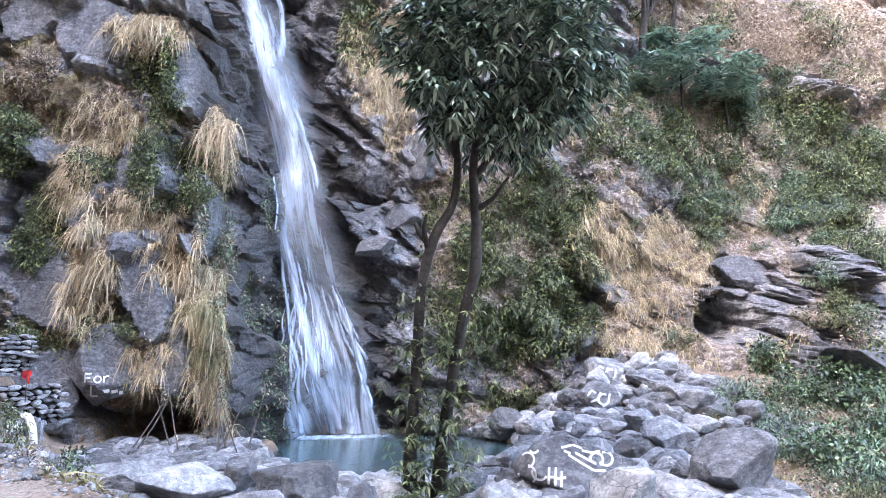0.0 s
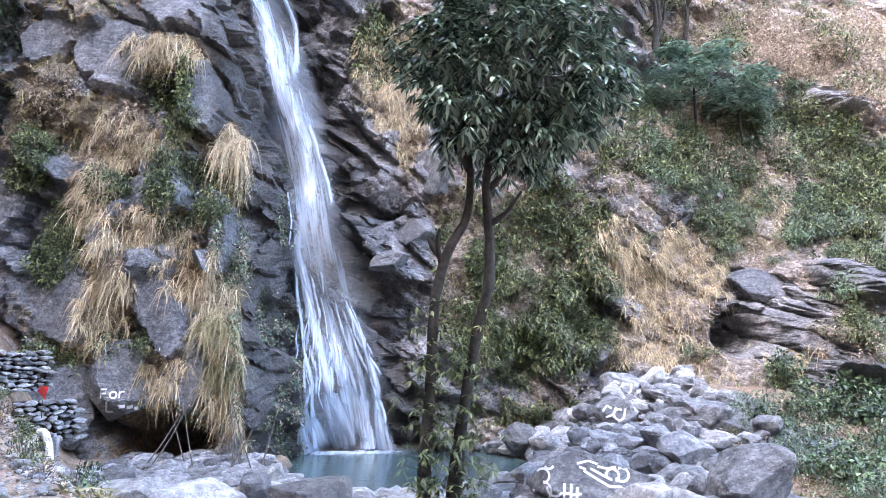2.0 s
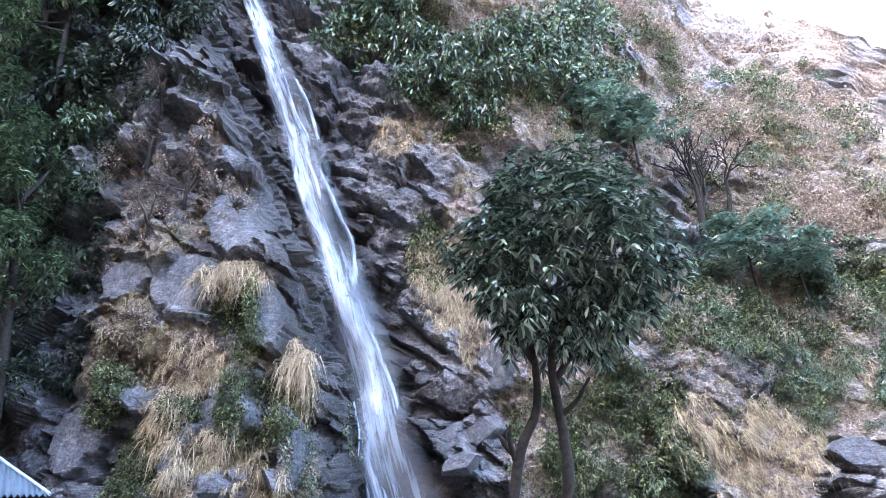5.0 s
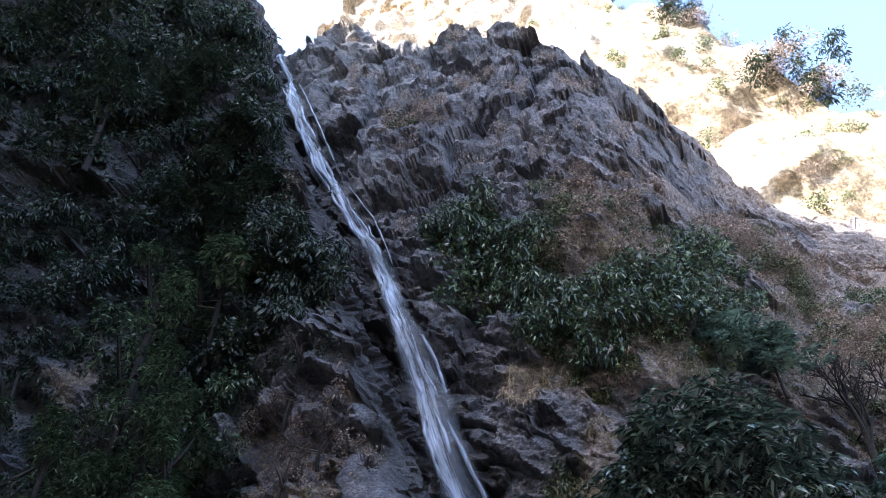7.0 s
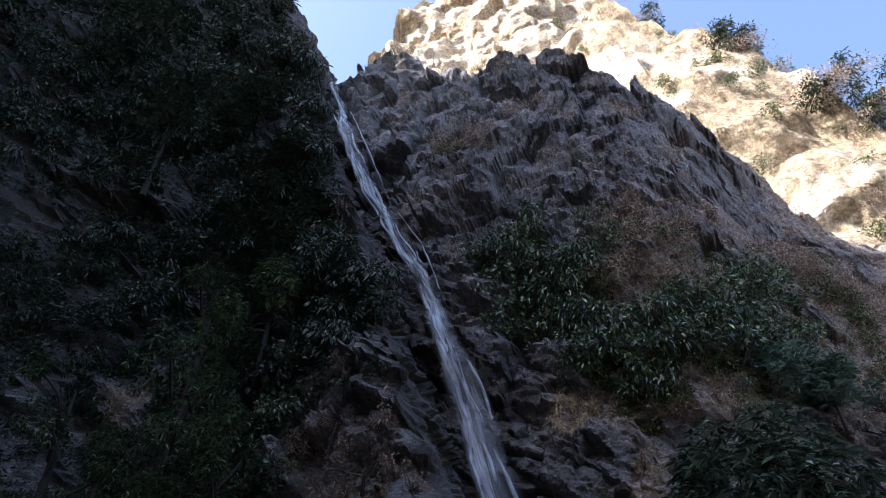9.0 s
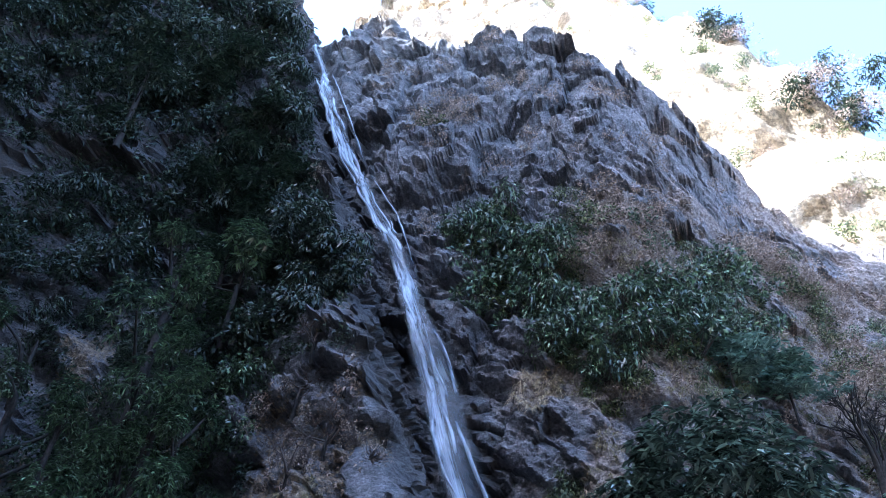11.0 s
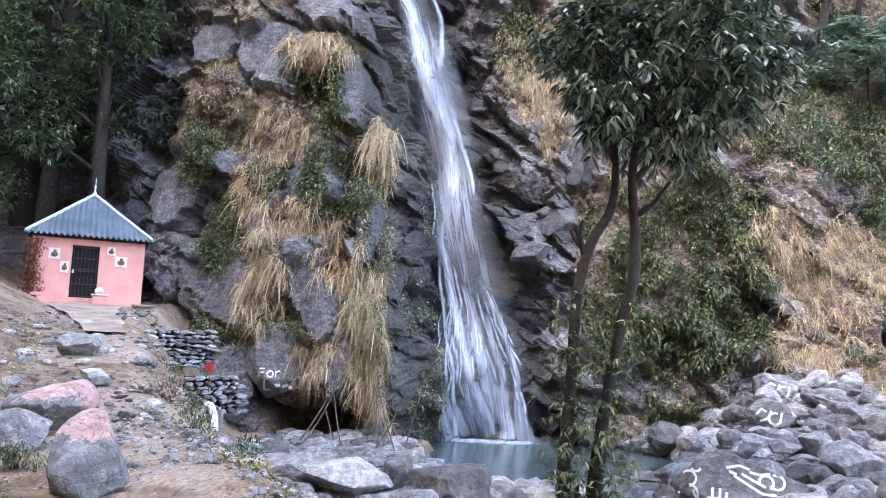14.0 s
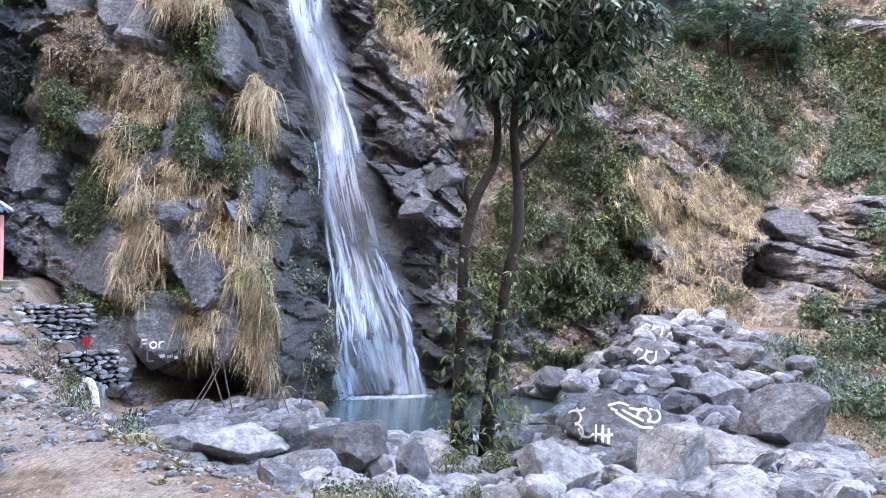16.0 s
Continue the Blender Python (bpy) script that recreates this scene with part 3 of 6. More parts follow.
# sunlit slope beyond the skyline
xs = np.concatenate([np.linspace(-78, 60, 230), np.linspace(61, 160, 40)])
vs = np.linspace(0, 1, 300)
U, T = np.meshgrid(xs, vs)
top = np.interp(U, (-78, -71, -68.5, -66, -64, -62, 0, 8, 15, 21.5, 28, 34, 37, 43, 50, 70, 160), (150, 178, 228, 252, 300, 318, 262, 226, 190, 164, 153, 143, 129, 99, 88, 66, 55)) + 3 * fbm(np.stack([U.ravel() * 0.12, 0 * U.ravel(), 0 * U.ravel()], 1), 19, 4).reshape(U.shape)
Z = -5 + T * (top + 5)
P = np.stack([U.ravel(), Z.ravel(), 0 * U.ravel()], 1)
Y = 66 + 0.22 * Z.ravel() - 5 * fbm(P * 0.05, 23, 4) - 0.9 * crag_relief(P[:, 0] * 0.24, P[:, 1] * 0.17, 300) * (1.5 - 0.9 * ss(-5, 25, P[:, 0])) - 1.9 * rock_relief(P[:, 0] * 0.25, P[:, 1] * 0.16, 330, 3) * (1.25 - 0.7 * ss(0, 25, P[:, 0]))
V = np.stack([P[:, 0], eased(Y.reshape(U.shape), 1).ravel(), P[:, 1]], 1)
V = np.concatenate([V, V[-len(xs):] + np.array([0, 40, -10.0])])
soil = np.clip(0.32 + 0.35 * ss(-5, 25, V[:, 0]) + fbm(V * 0.09, 27, 4), 0, 1)
me = mesh_of("hillside_far", V, [sheet_faces(len(xs), len(vs) + 1)], ROCK_FAR, False, {"soil": soil, "wet": 0 * soil})
tagged(new("hillside_far", me), "sunlit tan mountain slope with scattered scrub", "hillside", kind="structure")

# the mountain flank beside and behind the viewer, never in view, added to shade the gorge
ys = np.linspace(-130, 14, 60)
vs = np.linspace(0, 1, 24)
U, T = np.meshgrid(ys, vs)
top = np.interp(U, (-130, -40, -30, -20, -14, -10, -2, 4, 9, 14), (140, 165, 162, 150, 138, 132, 124, 124, 136, 146))
V = np.stack([(-40 - 14 * T).ravel() - 4 * fbm(np.stack([U.ravel() * 0.05, T.ravel() * 4, 0 * T.ravel()], 1), 33, 3) - np.maximum(-U.ravel() - 10, 0) * 0.2, U.ravel(), (-4 + T * (top + 4)).ravel()], 1)
V = np.concatenate([V, V[-len(ys):] + np.array([-45, 0, 2.0]), V[-len(ys):] * np.array([1, 1, 0]) + np.array([-85, 0, -4.0])])
me = mesh_of("hillside_side", V, [sheet_faces(len(ys), len(vs) + 2)], ROCK_LEFT, False, {"soil": 0 * V[:, 0] + 0.6, "wet": 0 * V[:, 0]})
tagged(new("hillside_side", me), "high dark mountainside, unseen, added to shade the gorge", "hillside", kind="structure")
# an unseen slope added at the back to cut the sky light
V = np.array([(-75, -14, -4), (90, -14, -4), (110, -50, 70), (-75, -50, 70)])
me = mesh_of("hillside_behind", V, [np.array([(0, 1, 2, 3)])], EARTH, False, {"soil": [0.6] * 4, "wet": [0] * 4})
tagged(new("hillside_behind", me), "unseen brown slope added behind the viewer to cut sky light", "hillside", kind="structure")

# ground
xs = np.concatenate([-26 - np.cumsum(np.linspace(6, 0.4, 14))[::-1], np.linspace(-26, -14.1, 70), np.linspace(-14, 13, 240), 13 + np.cumsum(np.linspace(0.2, 8, 34))])
ys = np.concatenate([3 - np.cumsum(np.linspace(0.2, 8, 14))[::-1], np.linspace(3.1, 31, 250), 31 + np.cumsum(np.linspace(0.4, 10, 12))])
U, T = np.meshgrid(xs, ys)
x, y = U.ravel(), T.ravel()
z = ground_z(x, y) + 0.05 * fbm(np.stack([x * 1.3, y * 1.3, 0 * x], 1), 81, 4) + 0.06 * fbm(np.stack([x * 0.35, y * 0.35, 0 * x], 1), 86, 3)
soil = np.clip(0.15 + 0.7 * ss(0.5, 1.5, abs((x + 3.6) * -0.777 + (y - 5.5) * -0.63)) + 0.6 * fbm(np.stack([x * 0.5, y * 0.5, 0 * x], 1), 91, 4), 0, 1)
me = mesh_of("ground", np.stack([x, y, z], 1), [sheet_faces(len(xs), len(ys))], EARTH, True, {"soil": soil, "wet": ss(0.25, 0.0, z - WATER_Z)})
tagged(new("ground", me), "bare brown earth with small stones and a worn path", "ground", kind="structure")

bm = bmesh.new()
ring = [bm.verts.new((-1.4 + 5.6 * math.cos(a), 25.0 + 5.9 * math.sin(a), WATER_Z)) for a in np.linspace(0, 2 * math.pi, 48, endpoint=False)]
bm.faces.new(ring)
tagged(new("water", bm_mesh("water", bm, WATER)), "still dark green plunge pool at the foot of the waterfall", "pool", kind="structure")

# ------------------------------------------------------------------ plants, tubes and stones: makers
def unit(v):
    return v / np.maximum(np.linalg.norm(v, axis=-1, keepdims=True), 1e-9)


def leaf_cloud(P, D, L, W, rng, droop=0.15):
    """Small folded leaves, four corners each."""
    S = unit(np.cross(D, rng.normal(size=P.shape)))
    N = np.cross(S, D)
    L, W = L[:, None], W[:, None]
    down = np.array([0, 0, -1.0])
    V = np.stack([P, P + D * L * 0.5 + S * W * 0.5 + N * L * 0.08, P + D * L + down * L * droop, P + D * L * 0.5 - S * W * 0.5 + N * L * 0.08], 1)
    return V.reshape(-1, 3), [np.arange(len(P) * 4).reshape(-1, 4)]


def lance_cloud(P, D, L, W, rng, droop=0.45):
    """Long narrow leaves that arch over and hang."""
    S = unit(np.cross(D, np.array([0, 0, 1.0]) + 0.3 * rng.normal(size=P.shape)))
    L, W = L[:, None], W[:, None]
    down = np.array([0, 0, -1.0])
    at = lambda s: P + D * L * s + down * L * droop * s * s
    V = np.stack([P, at(0.3) + S * W * 0.45, at(0.3) - S * W * 0.45, at(0.65) + S * W * 0.42, at(0.65) - S * W * 0.42, at(1.0)], 1)
    i = np.arange(len(P))[:, None] * 6
    return V.reshape(-1, 3), [np.concatenate([i + np.array([[0, 1, 2]]), i + np.array([[3, 5, 4]])]), i + np.array([[1, 3, 4, 2]])]


def blade_cloud(P, D, L, W, rng, droop=0.9):
    """Grass blades that rise a little and then hang."""
    S = unit(np.cross(D, rng.normal(size=P.shape)))
    L, W = L[:, None], W[:, None]
    down = np.array([0, 0, -1.0])
    at = lambda s: P + D * L * s + down * L * droop * s * s
    V = np.stack([P + S * W * 0.5, P - S * W * 0.5, at(0.4) + S * W * 0.45, at(0.4) - S * W * 0.45, at(0.75) + S * W * 0.3, at(0.75) - S * W * 0.3, at(1.0)], 1)
    i = np.arange(len(P))[:, None] * 7
    return V.reshape(-1, 3), [i + np.array([[4, 6, 5]]), np.concatenate([i + np.array([[0, 2, 3, 1]]), i + np.array([[2, 4, 5, 3]])])]


def tube(points, radii, sides=9, rough=0.06, seed=1):
    """A bent, uneven round bar through the points."""
    pts = np.array(points, float)
    n = max(len(pts) * 4, 6)
    t = np.linspace(0, len(pts) - 1, n)
    k = np.arange(len(pts))
    smooth = np.stack([np.interp(t, k, pts[:, c]) for c in range(3)], 1)
    for _ in range(2):
        smooth[1:-1] = (smooth[:-2] + 2 * smooth[1:-1] + smooth[2:]) / 4
    r = np.interp(t, k, radii)
    way = unit(np.gradient(smooth, axis=0))
    ref = np.where(abs(way[:, :1]) > 0.9, np.array([[0, 1.0, 0]]), np.array([[1.0, 0, 0]]))
    a = unit(np.cross(way, ref))
    b = np.cross(way, a)
    ang = np.linspace(0, 2 * math.pi, sides, endpoint=False)
    ring = np.cos(ang)[None, :, None] * a[:, None] + np.sin(ang)[None, :, None] * b[:, None]
    V = (smooth[:, None] + ring * r[:, None, None]).reshape(-1, 3)
    V = V + rough * np.repeat(r, sides)[:, None] * np.stack([vnoise(V * 4, seed + c) for c in range(3)], 1) * 2
    i = np.arange((n - 1) * sides)
    p, q = i // sides, i % sides
    F = np.stack([p * sides + q, p * sides + (q + 1) % sides, (p + 1) * sides + (q + 1) % sides, (p + 1) * sides + q], 1)
    return V, F


def tubes(name, runs, material, sides=6, seed=1):
    V, F, base = [], [], 0
    for points, radii in runs:
        v, f = tube(points, radii, sides, 0.06, seed)
        V.append(v)
        F.append(f + base)
        base += len(v)
    return mesh_of(name, np.concatenate(V), [np.concatenate(F)], material, True)


def joined(name, clouds, material):
    """Several clouds of leaves in one mesh."""
    V, tris, quads, base = [], [], [], 0
    for v, faces in clouds:
        for f in faces:
            (tris if f.shape[1] == 3 else quads).append(f + base)
        V.append(v)
        base += len(v)
    faces = [np.concatenate(g) for g in (tris, quads) if g]
    return mesh_of(name, np.concatenate(V), faces, material)


def ball_points(n, rng, low=0.6, high=1.0):
    d = unit(rng.normal(size=(n, 3)))
    return d, d * (rng.uniform(low ** 3, high ** 3, n) ** (1 / 3))[:, None]


def shrub_meshes(seed, leaves, length, material, lance=False, flat=1.0, twigs=26):
    """Foliage and stems of a bush about one metre in radius, rooted at the origin."""
    rng = np.random.default_rng(seed)
    _, c = ball_points(13, rng, 0.35, 0.85)
    c = c * np.array([1, 1, 0.75 * flat]) + np.array([0, 0, 0.55 * flat])
    which = rng.integers(0, len(c), leaves)
    d, p = ball_points(leaves, rng, 0.5, 1.0)
    P = c[which] + p * rng.uniform(0.22, 0.42, len(c))[which][:, None] * np.array([1, 1, 0.8])
    D = unit(d * 0.7 + np.array([0, 0, -0.15 if lance else 0.15]) + 0.5 * rng.normal(size=d.shape))
    L = length * rng.uniform(0.6, 1.3, leaves)
    cloud = (lance_cloud if lance else leaf_cloud)(P, D, L, L * (0.28 if lance else 0.5), rng)
    runs = []
    for k in range(twigs):
        e = c[k % len(c)] + rng.normal(size=3) * 0.2
        m = e * 0.5 + rng.normal(size=3) * 0.12
        runs.append(([np.zeros(3) + rng.normal(size=3) * 0.05, m, e], (0.022, 0.014, 0.005)))
    return joined("foliage", [cloud], material), tubes("woody_base", runs, TWIG, 4, seed)


def tuft_cloud(root, n, length, rng, out=(0, -1, 0.5), droop=1.1):
    D = unit(np.array(out) + 0.7 * rng.normal(size=(n, 3)))
    P = root + 0.09 * length * rng.normal(size=(n, 3))
    return blade_cloud(P, D, length * rng.uniform(0.5, 1.15, n), 0.018 + 0.012 * rng.random(n), rng, droop)


def pick(patches, n, rng):
    """Random (x, z) inside the patches, by their area."""
    a = np.array(patches)
    w = a[:, 2] * a[:, 3]
    k = rng.choice(len(a), n, p=w / w.sum())
    r, t = np.sqrt(rng.random(n)) * 1.1, rng.uniform(0, 2 * math.pi, n)
    return a[k, 0] + a[k, 2] * r * np.cos(t), a[k, 1] + a[k, 3] * r * np.sin(t)


@functools.lru_cache(None)
def ball_mesh(level):
    bm = bmesh.new()
    bmesh.ops.create_icosphere(bm, subdivisions=level, radius=1)
    V = np.array([v.co[:] for v in bm.verts])
    F = np.array([[v.index for v in f.verts] for f in bm.faces])
    bm.free()
    return V, F


def rock_mesh(name, seed, material, level=3, facing=None, cuts=20, rough=0.05):
    """A worn angular stone of about one metre across, standing on z = 0."""
    rng = np.random.default_rng(seed)
    V, F = ball_mesh(level)
    n = unit(rng.normal(size=(cuts, 3)))
    h = rng.uniform(0.60, 0.88, cuts)
    if facing is not None:
        n, h = np.concatenate([n, [unit(np.array(facing, float))]]), np.append(h, 0.55)
    dots = V @ n.T
    r = np.min(np.where(dots > 0.05, h / np.maximum(dots, 0.05), 9.0), axis=1)
    r = np.minimum(r, 1.15)
    V = V * r[:, None]
    V = V + V * (rough * fbm(V * 3 + seed, seed, 4))[:, None] + V * (0.10 * vnoise(V * 1.3 + seed, seed + 9))[:, None]
    lo, hi = V.min(0), V.max(0)
    V = (V - (lo + hi) / 2) / (hi - lo)
    V[:, 2] += 0.5
    attrs = {"soil": 0 * V[:, 0], "wet": 0 * V[:, 0]}
    return mesh_of(name, V, [F], material, False, attrs)


# ------------------------------------------------------------------ the waterfall
def water_y(x, z):
    """Just in front of the rock, bridging its hollows."""
    y = surface_fall(x, z)
    for dx, dz in ((0.4, 0), (-0.4, 0), (0, 0.6), (0, -0.6), (0, 1.2)):
        y = np.minimum(y, surface_fall(x + dx, z + dz) + 0.1 * abs(dz))
    return y


def fall_sheet(name, zz, xx, half, out, material, seed, us=21, dense=lambda z: 1 + 0 * z):
    u = np.linspace(-1, 1, us)
    A, B = np.meshgrid(u, zz)
    a, b = A.ravel(), B.ravel()
    hw = np.repeat(half, us) * (1 + 0.07 * vnoise(np.stack([0 * b, b * 0.8, 0 * b + seed], 1), seed))
    x = np.repeat(xx, us) + a * hw
    y = water_y(x, b).reshape(A.shape)
    step = (zz[-1] - zz[0]) / (len(zz) - 1)
    for _ in range(int(min(2 * (0.9 / step) ** 2, 400))):
        y[1:-1] = (y[:-2] + y[1:-1] * 2 + y[2:]) / 4
    for _ in range(us):
        y[:, 1:-1] = (y[:, :-2] + y[:, 1:-1] * 2 + y[:, 2:]) / 4
    y = y.ravel() - 0.22 - out * (1 - 0.6 * abs(a))
    s = (b - zz[0]) / (zz[-1] - zz[0])
    ends = ss(0, 0.03 if zz[0] < -2 or us > 9 else 0.35, s) * ss(1, 0.96 if us > 9 else 0.65, s)
    return mesh_of(name, np.stack([x, y, b], 1), [sheet_faces(us, len(zz))], material, True, {"edge": (1 - a * a) ** 1.1 * np.maximum(ends, 0.0) * dense(b)}, np.stack([x - fall_x(b), b + 0.4 * vnoise(np.stack([x * 3, b * 0.3, 0 * b], 1), seed + 4)], 1))


waterfall = thing("waterfall", "tall white waterfall streaming down dark rock into a pool", "waterfall")
zz = np.linspace(-2.25, 79.3, 420)
part("veil", fall_sheet("veil", zz, fall_x(zz), fall_half(zz), 0.10, FOAM, 3, 31, lambda z: np.interp(z, (-2, -0.5, 3, 5, 9, 14), (1.0, 0.85, 0.72, 0.75, 0.9, 0.8)) * (0.85 + 0.3 * vnoise(np.stack([0 * z, z * 0.35, 0 * z], 1), 77))), waterfall)
zz = np.linspace(6.5, 79.6, 360)
part("stream", fall_sheet("stream", zz, fall_x(zz) - 0.1 + 0.42 * fall_half(zz) * vnoise(np.stack([0 * zz, zz * 0.22, 0 * zz], 1), 78) * ss(7, 12, zz), 0.42 * fall_half(zz), 0.22, FOAM_THICK, 7), waterfall)
rng = np.random.default_rng(11)
# the threads that the fall breaks into over the ledges: height and offset from its middle, top to foot
THREADS = [
    ((8.2, 5.6, 3.0, 0.5, -2.2), (-0.3, -0.8, -0.75, -0.4, 0.1), 0.26),
    ((6.0, 4.0, 2.4, 0.4, -2.2), (-0.9, -1.15, -1.2, -0.95, -1.25), 0.10),
    ((4.6, 3.3, 2.0, 0.2, -2.2), (0.25, 0.75, 1.15, 1.35, 1.15), 0.20),
    ((5.0, 3.0, 1.0, -1.0, -2.2), (-0.2, -0.1, 0.1, 0.2, -0.2), 0.30),
    ((3.9, 2.0, 0.4, -1.2, -2.2), (0.5, 0.55, 0.75, 0.7, 0.75), 0.26),
    ((0.4, -0.5, -1.2, -1.8, -2.2), (0.6, 0.65, 0.5, 0.7, 0.6), 0.42),
    ((1.0, 0.0, -1.0, -1.6, -2.2), (-0.9, -1.1, -1.5, -1.75, -1.9), 0.09),
    ((13.0, 11.0, 9.4, 8.0, 6.4), (0.3, 0.55, 0.75, 0.85, 0.95), 0.13),
    ((22.0, 19.0, 16.5, 14.0, 12.0), (0.35, 0.65, 0.85, 0.5, 0.35), 0.16),
    ((23.0, 20.0, 17.5, 15.5, 13.5), (-0.3, -0.75, -0.7, -0.2, 0.0), 0.16),
    ((48.0, 44.0, 40.0, 36.0, 31.0), (0.9, 1.1, 1.35, 1.0, 0.7), 0.10),
    ((66.0, 60.0, 54.0, 50.0, 46.0), (0.9, 1.2, 1.3, 1.15, 0.9), 0.12),
    ((10.0, 8.6, 7.0, 5.6, 4.5), (-1.4, -1.0, -0.9, -1.15, -1.2), 0.07),
]
for zt, off, half in THREADS:
    zz = np.linspace(zt[-1], zt[0], int((zt[0] - zt[-1]) * 9) + 6)
    o = np.interp(zz, zt[::-1], off[::-1])
    part("thread", fall_sheet("thread", zz, fall_x(zz) + o + 0.02 * np.sin(zz * 3.1), half + 0 * zz, 0.30, FOAM_THICK, int(half * 100) + int(zt[0]), 9), waterfall)
# below the ledge the water fans out into many thin strings
for k in range(34):
    z1 = rng.uniform(0.0, 5.4)
    z0 = max(-2.2, z1 - rng.uniform(1.2, 4.0))
    zz = np.linspace(z0, z1, int((z1 - z0) * 9) + 6)
    lane = rng.uniform(-0.95, 0.95)
    start = lane * 0.55 - 0.1
    off = (start + (lane - start) * ss(5.4, -1.0, zz)) * fall_half(zz) + 0.11 * vnoise(np.stack([zz * 1.3, 0 * zz + k, 0 * zz], 1), 17)
    part("thread", fall_sheet("thread", zz, fall_x(zz) + off, rng.uniform(0.04, 0.11) * (0.7 + 0.6 * rng.random(len(zz))), rng.uniform(0.24, 0.36), FOAM_THICK, 60 + k, 5), waterfall)
for k in range(9):
    z1 = rng.uniform(-1.0, 1.2)
    zz = np.linspace(-2.22, z1, 30)
    off = rng.uniform(-0.7, 0.8) * fall_half(zz)
    part("spray", fall_sheet("spray", zz, fall_x(zz) + off, rng.uniform(0.22, 0.45) * ss(z1 + 0.3, -2.2, zz) + 0.05, 0.36, FOAM, 90 + k, 9), waterfall)
for k in range(26):
    z0 = rng.uniform(5.5, 60)
    z1 = z0 + rng.uniform(1.5, 4) * (1 + z0 / 22)
    zz = np.linspace(z0, z1, 40)
    off = rng.uniform(-0.9, 0.9) * fall_half(zz) + 0.10 * np.sin(zz * rng.uniform(1, 2) + k)
    part("thread", fall_sheet("thread", zz, fall_x(zz) + off, rng.uniform(0.06, 0.15) * (1 + z0 / 60) + 0 * zz, 0.33, FOAM_THICK, 110 + k, 5), waterfall)
A, B = np.meshgrid(np.linspace(-2.3, 2.3, 50), np.linspace(-0.75, 0.75, 14))
V = np.stack([A.ravel() - 4.1, 28.75 + 0.15 * A.ravel() + B.ravel(), 0 * A.ravel() + WATER_Z + 0.02 + 0.03 * vnoise(np.stack([A.ravel() * 4, B.ravel() * 4, 0 * A.ravel()], 1), 3)], 1)
part("splash", mesh_of("splash", V, [sheet_faces(50, 14)], FOAM_THICK, True, {"edge": (1 - abs(A.ravel() / 2.3) ** 3) * (1 - abs(B.ravel() / 0.75) ** 2)}, np.stack([A.ravel(), B.ravel()], 1)), waterfall, "white foam where the fall meets the pool")

# ------------------------------------------------------------------ boulders
def rest(x, y, sink=0.06):
    return float(ground_z(np.array([x]), np.array([y]))[0]) - sink


# name of kind, x, y, width, height, turn, label
BIG = [
    (6.33, 21.6, 1.5, 1.1, 20, "rounded grey boulder among the stream stones"),
    (6.65, 17.4, 2.2, 1.5, 60, "large angular grey boulder with dark cracks"),
    (5.16, 21.2, 0.7, 0.7, 10, "small round grey boulder beside larger stones"),
    (1.13, 12.9, 1.35, 0.95, 40, "pale grey boulder in the stream bed"),
    (3.23, 13.6, 1.4, 1.15, 80, "pale grey boulder in the stream bed"),
    (4.65, 14.8, 1.5, 0.9, 120, "pale grey boulder in the stream bed"),
    (1.67, 17.6, 0.9, 0.6, 150, "grey stone at the edge of the pool"),
    (2.93, 15.0, 1.0, 0.6, 200, "grey stone in the stream bed"),
    (2.4, 27.6, 1.6, 1.1, 30, "grey boulder at the foot of the slope"),
    (3.04, 25.7, 1.3, 0.9, 75, "grey boulder beside the pool"),
    (4.32, 28.4, 1.0, 0.75, 15, "dark grey stone on the stony slope"),
    (4.58, 24.2, 1.2, 0.7, 45, "grey stone on the stony slope"),
    (0.55, 17.4, 1.05, 0.7, 300, "pale stone near the tree foot"),
    (-5.5, 16.4, 2.0, 0.8, 10, "pale flat-topped rock beside the path bank"),
    (-7.1, 16.9, 2.6, 0.8, 25, "layered pale rock ledge below the bank"),
    (-4.58, 17.1, 0.95, 0.9, 70, "grey stone near the pool"),
    (-2.95, 15.5, 1.75, 1.05, 160, "smooth dark grey boulder in the stream bed"),
    (-3.7, 14.9, 1.8, 0.6, 190, "broad grey rock in the stream bed"),
    (-1.4, 13.3, 0.6, 0.9, 220, "upright dark grey stone"),
    (-4.95, 20.5, 0.6, 0.6, 250, "bright white stone beside the pool"),
    (-9.48, 12.2, 0.75, 0.45, 35, "white stone beside the path"),
    (-7.58, 10.2, 0.45, 0.25, 70, "small pale stone beside the path"),
    (-5.9, 6.8, 0.65, 0.45, 100, "grey stone among weeds"),
    (-3.86, 4.85, 0.7, 0.26, 120, "low pale stone sunk in the earth"),
]
for k, (x, y, w, h, turn, label) in enumerate(BIG):
    ob = new("boulder", rock_mesh("boulder", 400 + k, PALE_STONE if "pale" in label or "white" in label else BOULDER, 5))
    ob.matrix_basis = pose(x, y, rest(x, y, 0.10 * h), 0, 0, turn) @ Matrix.Diagonal((w * 1.05, w * 0.9, h * 1.12, 1))
    tagged(ob, label, "boulder", "boulders of the gorge floor")

